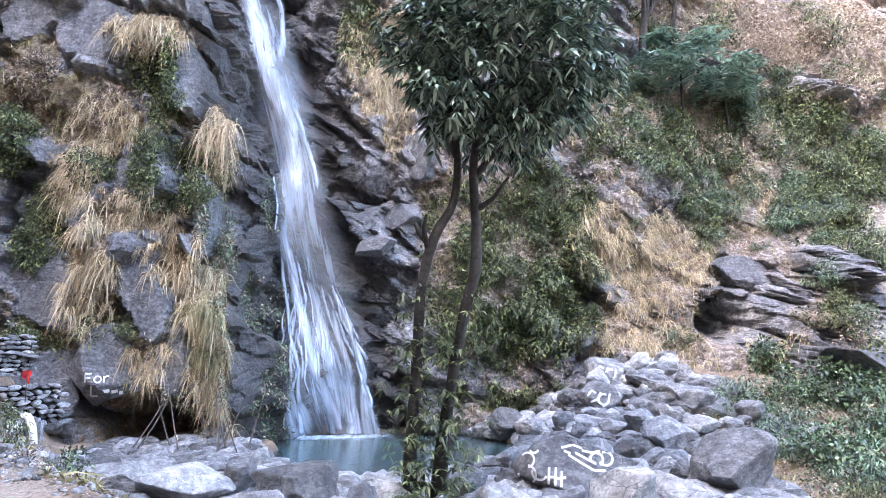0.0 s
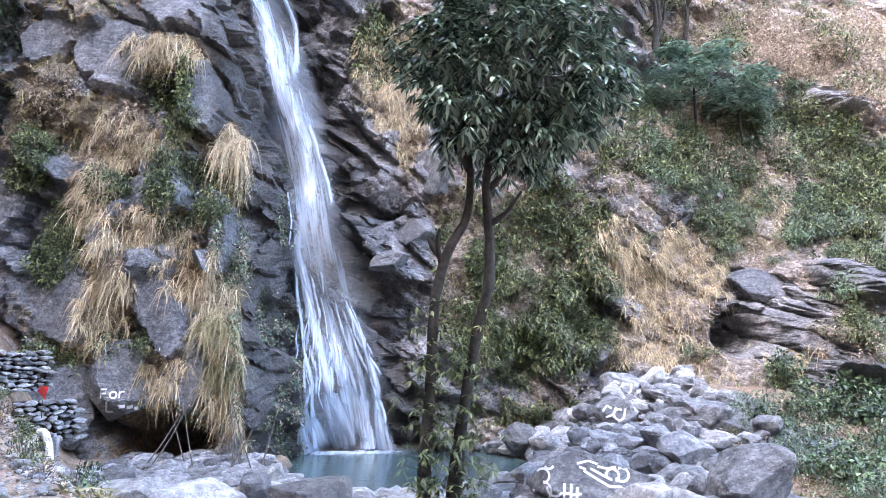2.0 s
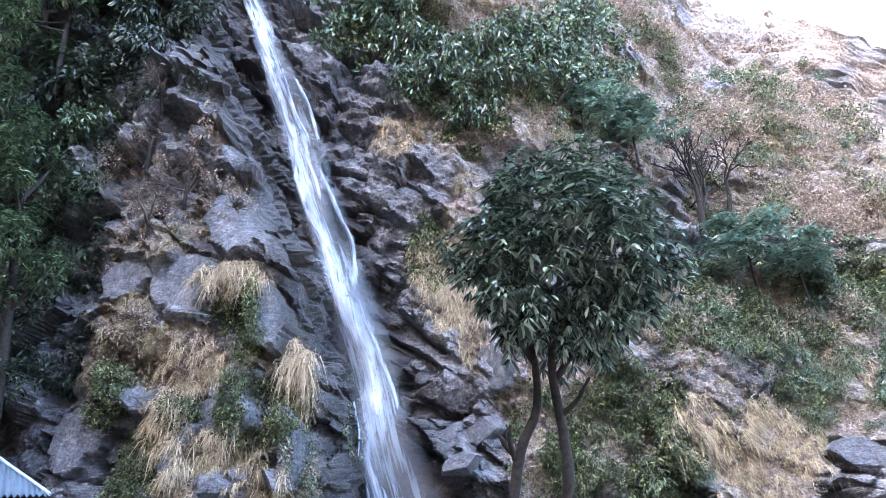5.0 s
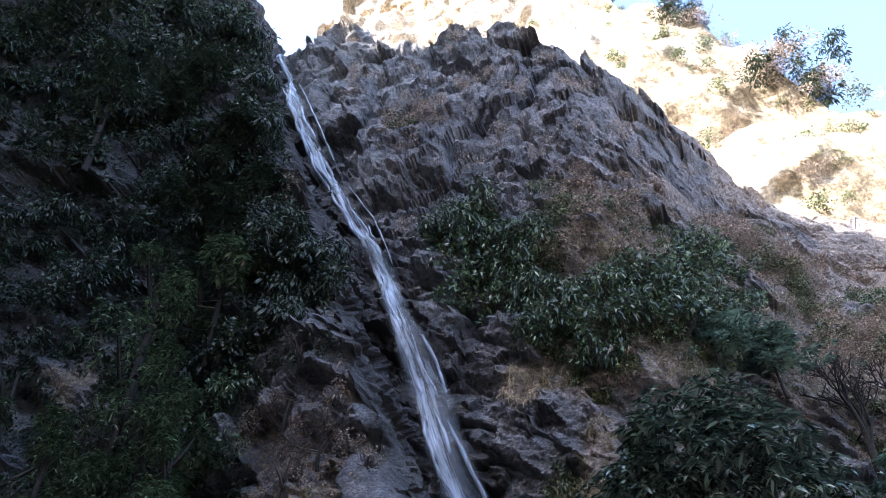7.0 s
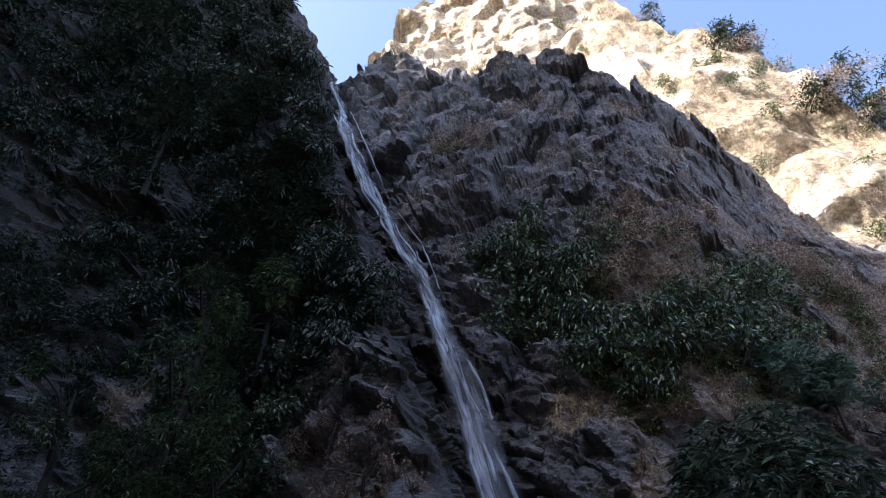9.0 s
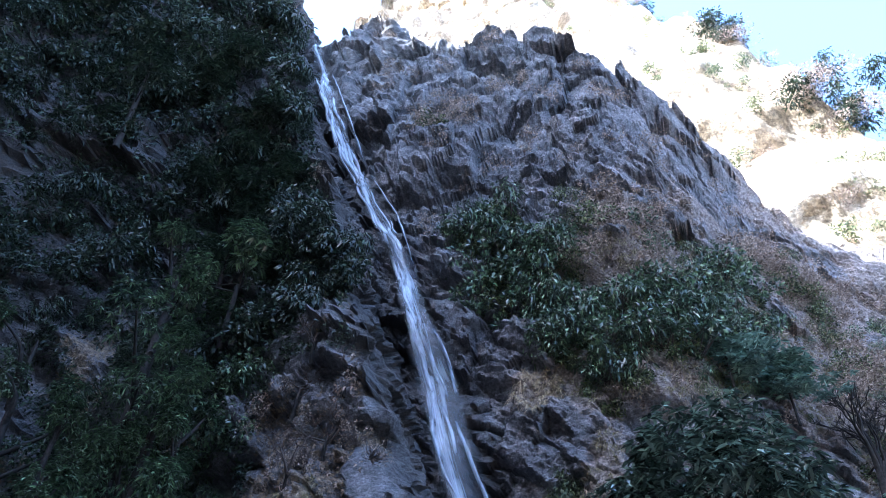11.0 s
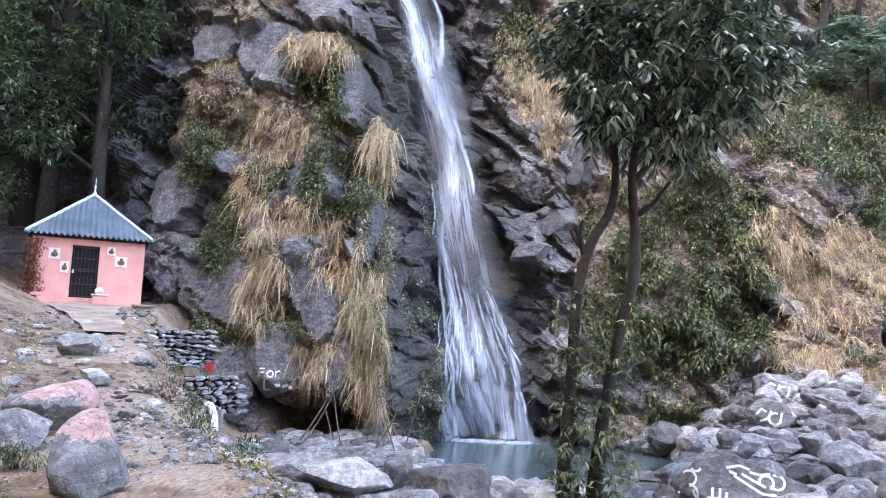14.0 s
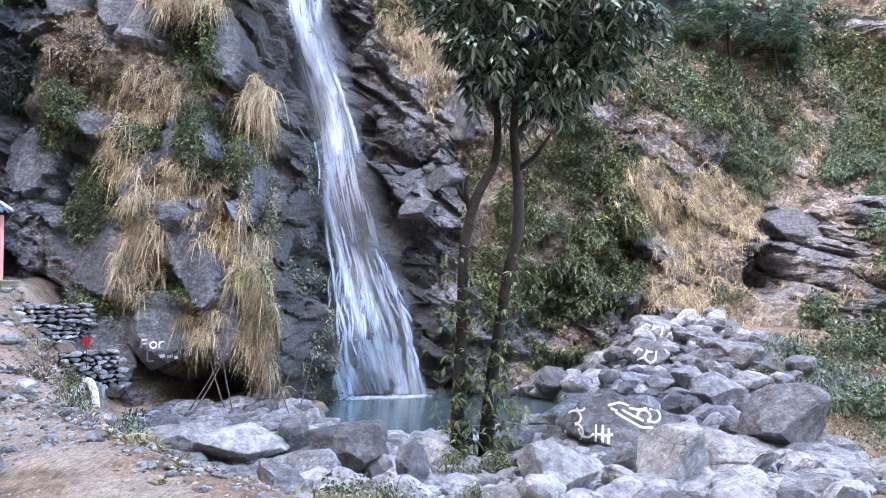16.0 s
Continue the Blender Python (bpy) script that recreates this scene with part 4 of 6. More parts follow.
PINK_STONE = stone_material("pink_washed_stone", (0.34, 0.22, 0.21), (0.55, 0.36, 0.34), (0.68, 0.50, 0.47), ((0.0, 0.95), (1.0, 1.1)))
for k, (x, y, w, h, turn, label) in enumerate([(-4.50, 5.98, 0.64, 0.76, 75, "big grey boulder with a pink-washed top beside the path"), (-6.25, 7.65, 0.95, 0.62, 50, "grey boulder with a pink-washed side beside the path")]):
    ob = new("boulder", rock_mesh("boulder", 440 + k, BOULDER, 5, cuts=10, rough=0.03))
    me = ob.data
    me.materials.append(PINK_STONE)
    for p in me.polygons:
        c = p.center
        if c.z > 0.72 + 0.10 * noise.noise(c * 6) + 0.05 * noise.noise(c * 23) or (k and c.x > 0.26 + 0.1 * noise.noise(c * 5)):
            p.material_index = 1
    ob.matrix_basis = pose(x, y, rest(x, y, 0.10), 0, 0, turn) @ Matrix.Diagonal((w * 1.05, w * 0.95, h * 1.12, 1))
    tagged(ob, label, "boulder", "boulders of the gorge floor")

WHITE_PAINT = plain("white_paint", (0.62, 0.62, 0.62), 0.8, 0.08, 20)
from mathutils.bvhtree import BVHTree


def paint_strokes(name, stone, runs, width, material, centre, label):
    """White brush strokes laid on a stone: runs are in metres on the side that faces the valley mouth."""
    m = stone.matrix_basis
    me = stone.data
    tree_ = BVHTree.FromPolygons([m @ v.co for v in me.vertices], [tuple(p.vertices) for p in me.polygons])
    out = Vector((-centre[0], -centre[1], EYE - centre[2])).normalized()
    right = Vector((0, 0, 1)).cross(out).normalized()
    up = out.cross(right)
    for run in runs:
        V, F = [], []
        p = np.array(run, float)
        t = np.linspace(0, len(p) - 1, len(p) * 6)
        q = np.stack([np.interp(t, np.arange(len(p)), p[:, c]) for c in (0, 1)], 1)
        q[1:-1] = (q[:-2] + q[1:-1] * 2 + q[2:]) / 4
        d = unit(np.gradient(q, axis=0))
        side = np.stack([-d[:, 1], d[:, 0]], 1) * width / 2
        row = []
        for (a, b), (sa, sb) in zip(q, side):
            pair = []
            for s in (-1, 1):
                o = Vector(centre) + right * (a + s * sa) + up * (b + s * sb) + out * 3
                hit, n_, _, _ = tree_.ray_cast(o, -out)
                pair.append(None if hit is None else hit + out * 0.012)
            row.append(pair)
        for one, two in zip(row[:-1], row[1:]):
            if None not in one and None not in two:
                i = len(V)
                V += [one[0], one[1], two[1], two[0]]
                F.append((i, i + 1, i + 2, i + 3))
        if not F:
            continue
        lines, line = [], [F[0]]
        for f in F[1:]:
            if (V[f[0]] - V[line[-1][3]]).length < 1e-4:
                line.append(f)
            else:
                lines.append(line)
                line = [f]
        F = max(lines + [line], key=len)
        used = F[0][0]
        V = V[used:F[-1][3] + 1]
        F = [tuple(i - used for i in f) for f in F]
        inv = m.inverted()
        me2 = bpy.data.meshes.new(name)
        me2.from_pydata([inv @ v for v in V], [], F)
        me2.materials.append(material)
        part(name, me2, stone, label)


om = new("boulder", rock_mesh("boulder", 471, BOULDER, 5, facing=(-0.15, -0.8, 0.62), cuts=12, rough=0.03))
om.matrix_basis = pose(2.85, 17.2, rest(2.85, 17.2, 0.4), 0, 6, 0) @ Matrix.Diagonal((2.75, 2.1, 1.75, 1))
tagged(om, "large grey boulder painted with white sacred signs", "boulder", "boulders of the gorge floor")
arc = lambda cx, cy, r, a, b, n=9: [(cx + r * math.cos(radians(t)), cy + r * math.sin(radians(t))) for t in np.linspace(a, b, n)]
sign = [
    arc(-0.70, 0.20, 0.19, 140, -80, 14), arc(-0.70, -0.18, 0.24, 85, -190, 16), arc(-0.36, -0.10, 0.20, 170, 330, 12), arc(-0.52, 0.50, 0.12, 200, 340, 8),
    [(-0.12, 0.02), (-0.14, -0.40)], [(-0.14, -0.22), (0.02, -0.22)], [(0.05, 0.02), (0.03, -0.44)], [(0.20, -0.06), (0.18, -0.46)], [(0.03, -0.26), (0.30, -0.22)],
]
paint_strokes("painted_stroke", om, [[(0.85 * u - 0.12, 0.85 * v + 0.16) for u, v in run] for run in sign], 0.05, WHITE_PAINT, (2.55, 16.6, -1.42), "white painted strokes")
paint_strokes("painted_stroke", om, [
    [(-0.35, 0.45), (-0.1, 0.52), (0.1, 0.45)], [(-0.2, 0.30), (0.1, 0.12), (0.35, -0.02), (0.6, -0.02)], [(-0.05, 0.35), (0.2, 0.22), (0.4, 0.12)],
    arc(0.42, 0.22, 0.14, -60, 200), arc(0.62, 0.24, 0.15, -150, 120), [(0.1, 0.40), (0.3, 0.36), (0.5, 0.40)], [(-0.3, 0.38), (-0.15, 0.33)],
], 0.05, WHITE_PAINT, (2.95, 16.6, -1.27), "white painted figure")

for k, (x, y, w, h) in enumerate(((5.34, 26.0, 1.5, 1.1), (6.14, 28.4, 1.45, 1.1))):
    ob = new("boulder", rock_mesh("boulder", 481 + k, BOULDER, 4, facing=(-0.2, -0.9, 0.3), cuts=12))
    ob.matrix_basis = pose(x, y, rest(x, y, 0.05), 0, 0, 5) @ Matrix.Diagonal((w, w * 0.8, h * 1.1, 1))
    tagged(ob, "grey boulder with faded white painted marks on the stony slope", "boulder", "boulders of the gorge floor")
    z = rest(x, y) + 0.55 * h
    paint_strokes("painted_stroke", ob, [[(-0.4, 0.1), (-0.25, 0.3), (-0.1, 0.2)], [(-0.3, -0.1), (-0.05, 0.0), (0.05, 0.25)], arc(0.15, 0.0, 0.18, 60, 300), [(0.1, -0.25), (0.3, -0.1), (0.35, 0.2)]], 0.07, WHITE_PAINT, (x, y - 0.4, z), "white painted marks")

# the long layered slabs under the hillside
for k, (x, y, z, sx, sy, sz, tip, turn) in enumerate(((8.6, 24.8, -1.4, 3.6, 2.0, 1.3, 18, -14), (10.6, 23.0, -2.0, 3.6, 1.8, 1.2, 14, -8), (7.6, 26.8, -0.7, 2.4, 1.6, 1.0, 10, 5), (9.6, 26.0, -0.7, 2.0, 1.6, 0.9, 18, -20))):
    ob = new("boulder", rock_mesh("boulder", 490 + k, BOULDER, 5, facing=(-0.1, -0.5, 0.85), cuts=18, rough=0.06))
    ob.matrix_basis = pose(x, y, z, 0, tip, turn) @ Matrix.Diagonal((sx, sy, sz, 1))
    tagged(ob, "pale sloping rock slab below the hillside", "boulder", "boulders of the gorge floor")

# stones of the stream bed
stones = [rock_mesh("stone", 500 + k, BOULDER if k % 3 else PALE_STONE, 4 if k < 4 else 3, cuts=17, rough=0.06) for k in range(12)]
rng = np.random.default_rng(21)
count = 0
while count < 299:
    talus = rng.random() < 0.66
    x, y = (rng.uniform(1.6, 9.5), rng.uniform(17.5, 29.8)) if talus else (rng.uniform(-5.2, 10), rng.uniform(11.5, 20))
    g = float(ground_z(np.array([x]), np.array([y]))[0])
    pool = np.hypot((x + 1.4) / 4.2, (y - 24.9) / 5.1)
    if pool < 1.03 or g > 0.9 or (x > 7.8 and y < 21):
        continue
    s = 0.26 + 0.62 * rng.random() ** 2.0
    ob = new("stone", stones[count % 12])
    lift = 0.35 * s * rng.random() if talus else -0.04 * s
    ob.matrix_basis = pose(x, y, g + lift - 0.06, rng.uniform(-25, 25), rng.uniform(-25, 25), rng.uniform(0, 360)) @ Matrix.Diagonal((s * rng.uniform(0.9, 1.5), s, s * rng.uniform(0.6, 1.0), 1))
    tagged(ob, "pale loose stone lying in the stream bed" if count % 12 % 3 == 0 else "loose grey stone lying in the stream bed", "stone", "stones of the stream bed")
    count += 1


def pebbles(name, label, n, area, size, seed, material, keep):
    rng = np.random.default_rng(seed)
    bm = bmesh.new()
    bmesh.ops.create_icosphere(bm, subdivisions=2, radius=0.5)
    B = np.array([v.co[:] for v in bm.verts])
    F = np.array([[v.index for v in f.verts] for f in bm.faces])
    bm.free()
    x, y = rng.uniform(area[0], area[1], n * 3), rng.uniform(area[2], area[3], n * 3)
    ok = np.nonzero(keep(x, y))[0][:n]
    x, y = x[ok], y[ok]
    s = size * (0.4 + 2.2 * rng.random(len(x)) ** 4)
    n_, h_ = unit(rng.normal(size=(len(x), 9, 3))), rng.uniform(0.55, 0.9, (len(x), 1, 9))
    dots = np.einsum("kc,njc->nkj", 2 * B, n_)
    V = B[None] * np.minimum(np.min(np.where(dots > 0.05, h_ / np.maximum(dots, 0.05), 9.0), axis=2), 1.1)[:, :, None] * (1.15 + 0.05 * rng.normal(size=(len(x), len(B), 1)))
    V = V * np.stack([s * rng.uniform(0.8, 1.5, len(x)), s, s * 0.6], 1)[:, None]
    a = rng.uniform(0, 6.28, len(x))
    R = np.stack([np.stack([np.cos(a), -np.sin(a), 0 * a], 1), np.stack([np.sin(a), np.cos(a), 0 * a], 1), np.stack([0 * a, 0 * a, 1 + 0 * a], 1)], 1)
    V = np.einsum("nij,nkj->nki", R, V) + np.stack([x, y, ground_z(x, y) + 0.12 * s], 1)[:, None]
    faces = (np.arange(len(x)) * len(B))[:, None, None] + F[None]
    me = mesh_of(name, V.reshape(-1, 3), [faces.reshape(-1, 3)], material, False, {"soil": np.zeros(V.shape[0] * V.shape[1]), "wet": np.zeros(V.shape[0] * V.shape[1])})
    tagged(new(name, me), label, "gravel", kind="stuff")


pool_far = lambda x, y: np.hypot((x + 1.4) / 4.2, (y - 24.9) / 5.1) > 1.0
pebbles("gravel", "grey stream gravel and cobbles", 3600, (-5, 13, 10.5, 30), 0.22, 31, BOULDER, lambda x, y: pool_far(x, y) & (ground_z(x, y) < 0.9) & (x < 7.5 + 0.08 * (y - 12)) & ((x > -1.5) | (ground_z(x, y) < -1.5)))
pebbles("rubble", "grey rubble below the buttress", 1300, (-10.5, -3.5, 13.5, 24.5), 0.30, 35, BOULDER, lambda x, y: pool_far(x, y) & (ground_z(x, y) < -0.9))
pebbles("path_stones", "loose stones along the earth path", 300, (-14, 0, 4.5, 20), 0.13, 36, PALE_STONE, lambda x, y: ground_z(x, y) > -0.5)
pebbles("cobbles", "grey angular cobbles of the stony slope", 1500, (1.2, 9.5, 15, 30), 0.42, 33, BOULDER, lambda x, y: pool_far(x, y) & (ground_z(x, y) < 0.95) & (x < 7.5 + 0.08 * (y - 12)))
pebbles("pale_cobbles", "pale angular cobbles along the stream", 700, (-5, 7, 12, 22), 0.36, 34, PALE_STONE, lambda x, y: pool_far(x, y) & (ground_z(x, y) < -1.2))
pebbles("near_gravel", "grit and small stones on the trodden earth", 2600, (-6.5, 1.5, 3.8, 9.5), 0.038, 37, PALE_STONE, lambda x, y: ground_z(x, y) > -0.4)
pebbles("path_gravel", "small stones and grit on the earth path", 4200, (-15, 1, 3.5, 21), 0.055, 32, BOULDER, lambda x, y: ground_z(x, y) > -0.5)

# ------------------------------------------------------------------ rock outcrops standing out of the left cliff
CLIFF_SLAB = rock_material("smooth_slab", (0.07, 0.071, 0.076), (0.14, 0.14, 0.148), (0.26, 0.26, 0.27), cracks=0.4)
OUTCROPS = [
    # x, z, width, height, lean, label
    (-8.6, 4.7, 1.0, 0.9, 10, "rounded grey rock among dry grass"),
    (-10.7, 0.66, 2.5, 2.3, -12, "grey boulder over a dark hollow with white lettering"),
    (-13.4, 0.0, 2.2, 2.4, 20, "grey rock at the cliff foot"),
]
for k, (x, z, w, h, lean, label) in enumerate(OUTCROPS):
    ob = new("rock_outcrop", rock_mesh("rock_outcrop", 520 + k, CLIFF_SLAB, 5, facing=(0.25, -0.9, 0.25), cuts=14, rough=0.05))
    y = float(face_left(np.array([x]), np.array([z]))[0])
    ob.matrix_basis = pose(x, y + 0.25, z - h / 2, 0, lean, 8) @ Matrix.Diagonal((w * 1.15, 2.6, h * 1.1, 1))
    tagged(ob, label, "rock")
    if k == 1:
        letters = [[(-0.42, -0.14), (-0.42, 0.14), (-0.24, 0.14)], [(-0.42, 0.01), (-0.27, 0.01)], [(-0.06 + 0.10 * math.cos(a), -0.04 + 0.10 * math.sin(a)) for a in np.linspace(0, 6.3, 12)], [(0.12, -0.14), (0.12, 0.06)], [(0.12, 0.0), (0.20, 0.06), (0.27, 0.05)]]
        paint_strokes("lettering", ob, letters, 0.05, WHITE_PAINT, (-10.92, y - 0.6, 0.30), "white painted letters")
        paint_strokes("lettering", ob, [[(-0.42, 0.16), (-0.42, -0.16), (-0.22, -0.16)]], 0.055, WHITE_PAINT, (-10.72, y - 0.6, -0.10), "white painted letter")
        paint_strokes("painted_bar", ob, [[(-0.12, 0.0), (0.08, 0.02)], [(0.14, -0.02), (0.32, 0.0)], [(0.36, -0.06), (0.48, -0.04)], [(-0.1, -0.50), (0.12, -0.46)], [(0.16, -0.46), (0.36, -0.42)], [(-0.06, -0.70), (0.2, -0.66)]], 0.10, WHITE_PAINT, (-10.68, y - 0.6, -0.12), "worn white lettering")
ROCKS_RIGHT = [
    (-0.2, 9.3, 1.5, 2.4, -38, "pale pointed rock slab beside the tree"),
    (12.9, 4.4, 2.8, 1.7, 27, "smooth grey rock slab jutting from the hillside"),
    (14.4, 0.6, 3.0, 1.2, 31, "long sloping grey slab on the hillside"),
    (5.9, 1.5, 0.8, 1.6, 8, "small upright grey rock on the bank"),
    (-1.4, 6.6, 1.6, 1.3, -30, "dark angular rock block beside the fall"),
    (-2.4, 5.2, 1.5, 1.0, -34, "dark angular rock block beside the fall"),
]
for k, (x, z, w, h, lean, label) in enumerate(ROCKS_RIGHT):
    ob = new("rock_outcrop", rock_mesh("rock_outcrop", 560 + k, BOULDER if k == 0 else CLIFF_SLAB, 5, facing=(-0.2, -0.85, 0.4), cuts=12, rough=0.035))
    y = float(surface_fall(np.array([x]), np.array([z]))[0])
    ob.matrix_basis = pose(x, y + (0.4 if k == 0 else 0.15), z - h / 2, 0, lean, -8 + 11 * (k % 3)) @ Matrix.Diagonal((w * 1.1, 2.6, h * 1.05, 1))
    tagged(ob, label, "rock")

# ------------------------------------------------------------------ the big tree in front of the pool
TRUNK_1 = [(-0.72, 16.0, -2.3), (-0.70, 16, -1.0), (-0.58, 16, 0.6), (-0.50, 16, 2.6), (-0.26, 16, 3.7), (0.28, 16, 4.55), (0.34, 16.1, 5.65), (0.14, 16.2, 6.8), (0.05, 16.2, 8.2)]
TRUNK_2 = [(-0.15, 16.2, -2.3), (0.0, 16.2, -0.6), (0.18, 16.2, 0.6), (0.45, 16.1, 2.1), (0.74, 16, 3.1), (0.72, 16, 4.3), (0.63, 15.9, 5.5), (1.08, 15.8, 7.1), (1.3, 15.8, 8.6)]
big_tree = thing("tree", "leafy evergreen tree with two dark crooked trunks and drooping leaves", "tree", at=pose(-0.4, 16, -2.1))
local = Matrix.Translation((0.4, -16, 2.1))


def tree_part(name, me, label=""):
    part(name, me, big_tree, label, local)


tree_part("trunk", tubes("trunk", [(TRUNK_1, (0.19, 0.145, 0.12, 0.11, 0.115, 0.09, 0.08, 0.065, 0.04))], BARK, 12), "dark rough bark")
tree_part("trunk", tubes("trunk", [(TRUNK_2, (0.19, 0.15, 0.125, 0.12, 0.125, 0.105, 0.09, 0.07, 0.04))], BARK, 12), "dark rough bark")
for run, r in (([(0.71, 16, 4.35), (1.1, 15.9, 4.6), (1.42, 15.7, 5.05)], (0.08, 0.06, 0.03)), ([(0.70, 16, 5.1), (1.1, 15.8, 5.6), (1.65, 15.5, 6.1), (2.3, 15.3, 6.9)], (0.09, 0.07, 0.05, 0.03)),
               ([(-0.3, 16, 3.6), (-0.52, 15.9, 3.85), (-0.6, 15.9, 4.05)], (0.08, 0.06, 0.04)), ([(-0.34, 16, 3.5), (-0.42, 15.7, 3.95), (-0.36, 15.6, 4.2)], (0.06, 0.05, 0.03)),
               ([(0.64, 15.9, 5.4), (0.9, 16.2, 6.3), (1.0, 16.6, 7.4)], (0.08, 0.06, 0.03)), ([(0.3, 16.1, 5.6), (-0.2, 16, 6.6), (-0.7, 15.8, 7.6)], (0.08, 0.06, 0.03)),
               ([(1.08, 15.8, 7.1), (1.9, 15.5, 7.9), (2.8, 15.4, 8.3)], (0.07, 0.05, 0.02)), ([(1.08, 15.8, 7.1), (1.6, 16.4, 8.3), (2.2, 16.8, 9.2)], (0.07, 0.05, 0.02))):
    tree_part("branch", tubes("branch", [(run, r)], BARK, 7))
rng = np.random.default_rng(41)


def rosettes(P, out, per, length, rng, width=0.26, droop=0.55):
    """Whorls of hanging leaves at the twig ends P."""
    n = len(P)
    k = np.repeat(np.arange(n), per)
    a = rng.uniform(0, 2 * math.pi, n * per)
    D = unit(np.stack([np.cos(a), np.sin(a), rng.uniform(-0.5, 0.5, n * per)], 1) + 0.45 * out[k])
    L = length * rng.uniform(0.65, 1.25, n * per)
    return lance_cloud(P[k] + D * 0.02, D, L, L * width, rng, droop)


n = 2100
d, p = ball_points(n, rng, 0.55, 1.0)
lump = 1 + 0.26 * vnoise(d * 2.3, 44) + 0.12 * vnoise(d * 5.5, 45)
p = p * lump[:, None]
C = np.array([1.42, 16.0, 8.1]) + p * np.array([2.45, 2.3, 2.5])
gap = vnoise(C * 1.1, 47) > -0.42
keep = gap & ((C[:, 2] > 5.7) | (rng.random(n) < 0.5))
C, d = C[keep], d[keep]
tree_part("crown", joined("crown", [rosettes(C, d, 12, 0.26, rng, 0.29, 0.5)], LEAF_TREE), "dense crown of long drooping dark green leaves")
n = 360
s = rng.random(n)
side = rng.random(n) < 0.5
C = np.where(side[:, None], np.array([-0.62, 15.85, 0]), np.array([0.15, 16, 0])) + np.stack([rng.normal(0, 0.30, n) + 0.12 * s, rng.normal(0, 0.25, n), -1.9 + 4.6 * s ** 1.6], 1)
d = unit(rng.normal(size=(n, 3)))
tree_part("basal_growth", joined("basal_growth", [rosettes(C, d, 10, 0.17, rng, 0.28)], LEAF_BUSH), "leafy shoots round the lower trunks")


# ------------------------------------------------------------------ other trees
def forest_tree(name, label, base, height, radius, seed, material, per=8, n=430, length=0.34, low=0.25, group="", flat=False):
    rng = np.random.default_rng(seed)
    t = thing(name, label, "tree", group, at=pose(*base))
    lean = rng.normal(size=2) * 0.05 * height
    pts = [(0, 0, -0.3), (lean[0] * 0.3, lean[1] * 0.3, height * 0.35), (lean[0] * 0.7, lean[1] * 0.7, height * 0.7), (lean[0], lean[1], height * 0.95)]
    part("trunk", tubes("trunk", [(pts, (0.02 * height, 0.015 * height, 0.009 * height, 0.003 * height))], BARK, 8), t)
    m = 12
    c = np.stack([rng.normal(0, 0.5, m) * radius, rng.normal(0, 0.5, m) * radius, np.linspace(low, 0.97, m) * height], 1)
    taper = np.interp(c[:, 2] / height, (low, 0.5, 1.0), (0.8, 1.0, 0.45))
    c[:, :2] *= taper[:, None]
    c[:, :2] += np.interp(c[:, 2], (0, height), (0, 1))[:, None] * lean
    size = radius * rng.uniform(0.4, 0.65, m) * taper
    for q in c:
        run = ([(lean[0] * q[2] / height, lean[1] * q[2] / height, q[2] * 0.85), (0.5 * q[0], 0.5 * q[1], q[2] * 0.93), tuple(q)], (0.006 * height, 0.004 * height, 0.002 * height))
        part("branch", tubes("branch", [run], BARK, 5), t)
    k = rng.integers(0, m, n)
    d, p = ball_points(n, rng, 0.45, 1.0)
    P = c[k] + p * size[k][:, None] * np.array([1, 1, 0.32 if flat else 0.9])
    if flat:
        q = np.repeat(np.arange(n), per)
        D = unit(np.stack([rng.normal(size=len(q)), rng.normal(size=len(q)), 0.15 * rng.normal(size=len(q))], 1))
        cloud = lance_cloud(P[q], D, length * rng.uniform(0.6, 1.2, len(q)), 0.10 + 0.05 * rng.random(len(q)), rng, 0.25)
    else:
        cloud = rosettes(P, d, per, length, rng, 0.3, 0.5)
    part("crown", joined("crown", [cloud], material), t)
    return t


gy = lambda x, y: float(ground_z(np.array([x]), np.array([y]))[0])
for k, (x, y, z, h, r, low) in enumerate([
    (-18.6, 24.2, 2.4, 17, 2.1, 0.35), (-21.5, 24.8, 2.4, 21, 3.0, 0.3), (-24.5, 23.0, 2.5, 17, 3.2, 0.2),
    (-20.8, 20.4, 2.6, 11.5, 2.0, 0.12), (-28.5, 25, 2.6, 23, 4.0, 0.2), (-23.5, 26.0, 6, 24, 3.6, 0.3),
]):
    forest_tree("forest_tree", "tall dark green leafy tree growing against the cliff", (x, y, z), h, r, 600 + k, LEAF_DARK, 9, 1050, 0.25, low, "trees behind the shrine")
on_left = lambda x, z: float(surface_left(np.array([x]), np.array([z]))[0])
on_fall = lambda x, z: float(surface_fall(np.array([x]), np.array([z]))[0])
for k, (x, z, h, r) in enumerate([(-20.5, 24, 9, 2.4), (-24, 30, 10, 2.8), (-18.5, 29.5, 7, 2.0), (-28, 36, 11, 3.2), (-34, 44, 13, 4), (-22.5, 37, 8, 2.2), (-30, 52, 11, 3.2), (-40, 58, 15, 4.5), (-26, 45, 8, 2.4)]):
    forest_tree("cliff_tree", "dark green tree rooted on a cliff ledge", (x, on_left(x, z) - 0.6, z), h, r, 640 + k, LEAF_HIGH_SHADED if z > 26 else LEAF_DARK, 8, 560, 0.32 + 0.004 * z, 0.15, "trees on the cliff ledges")
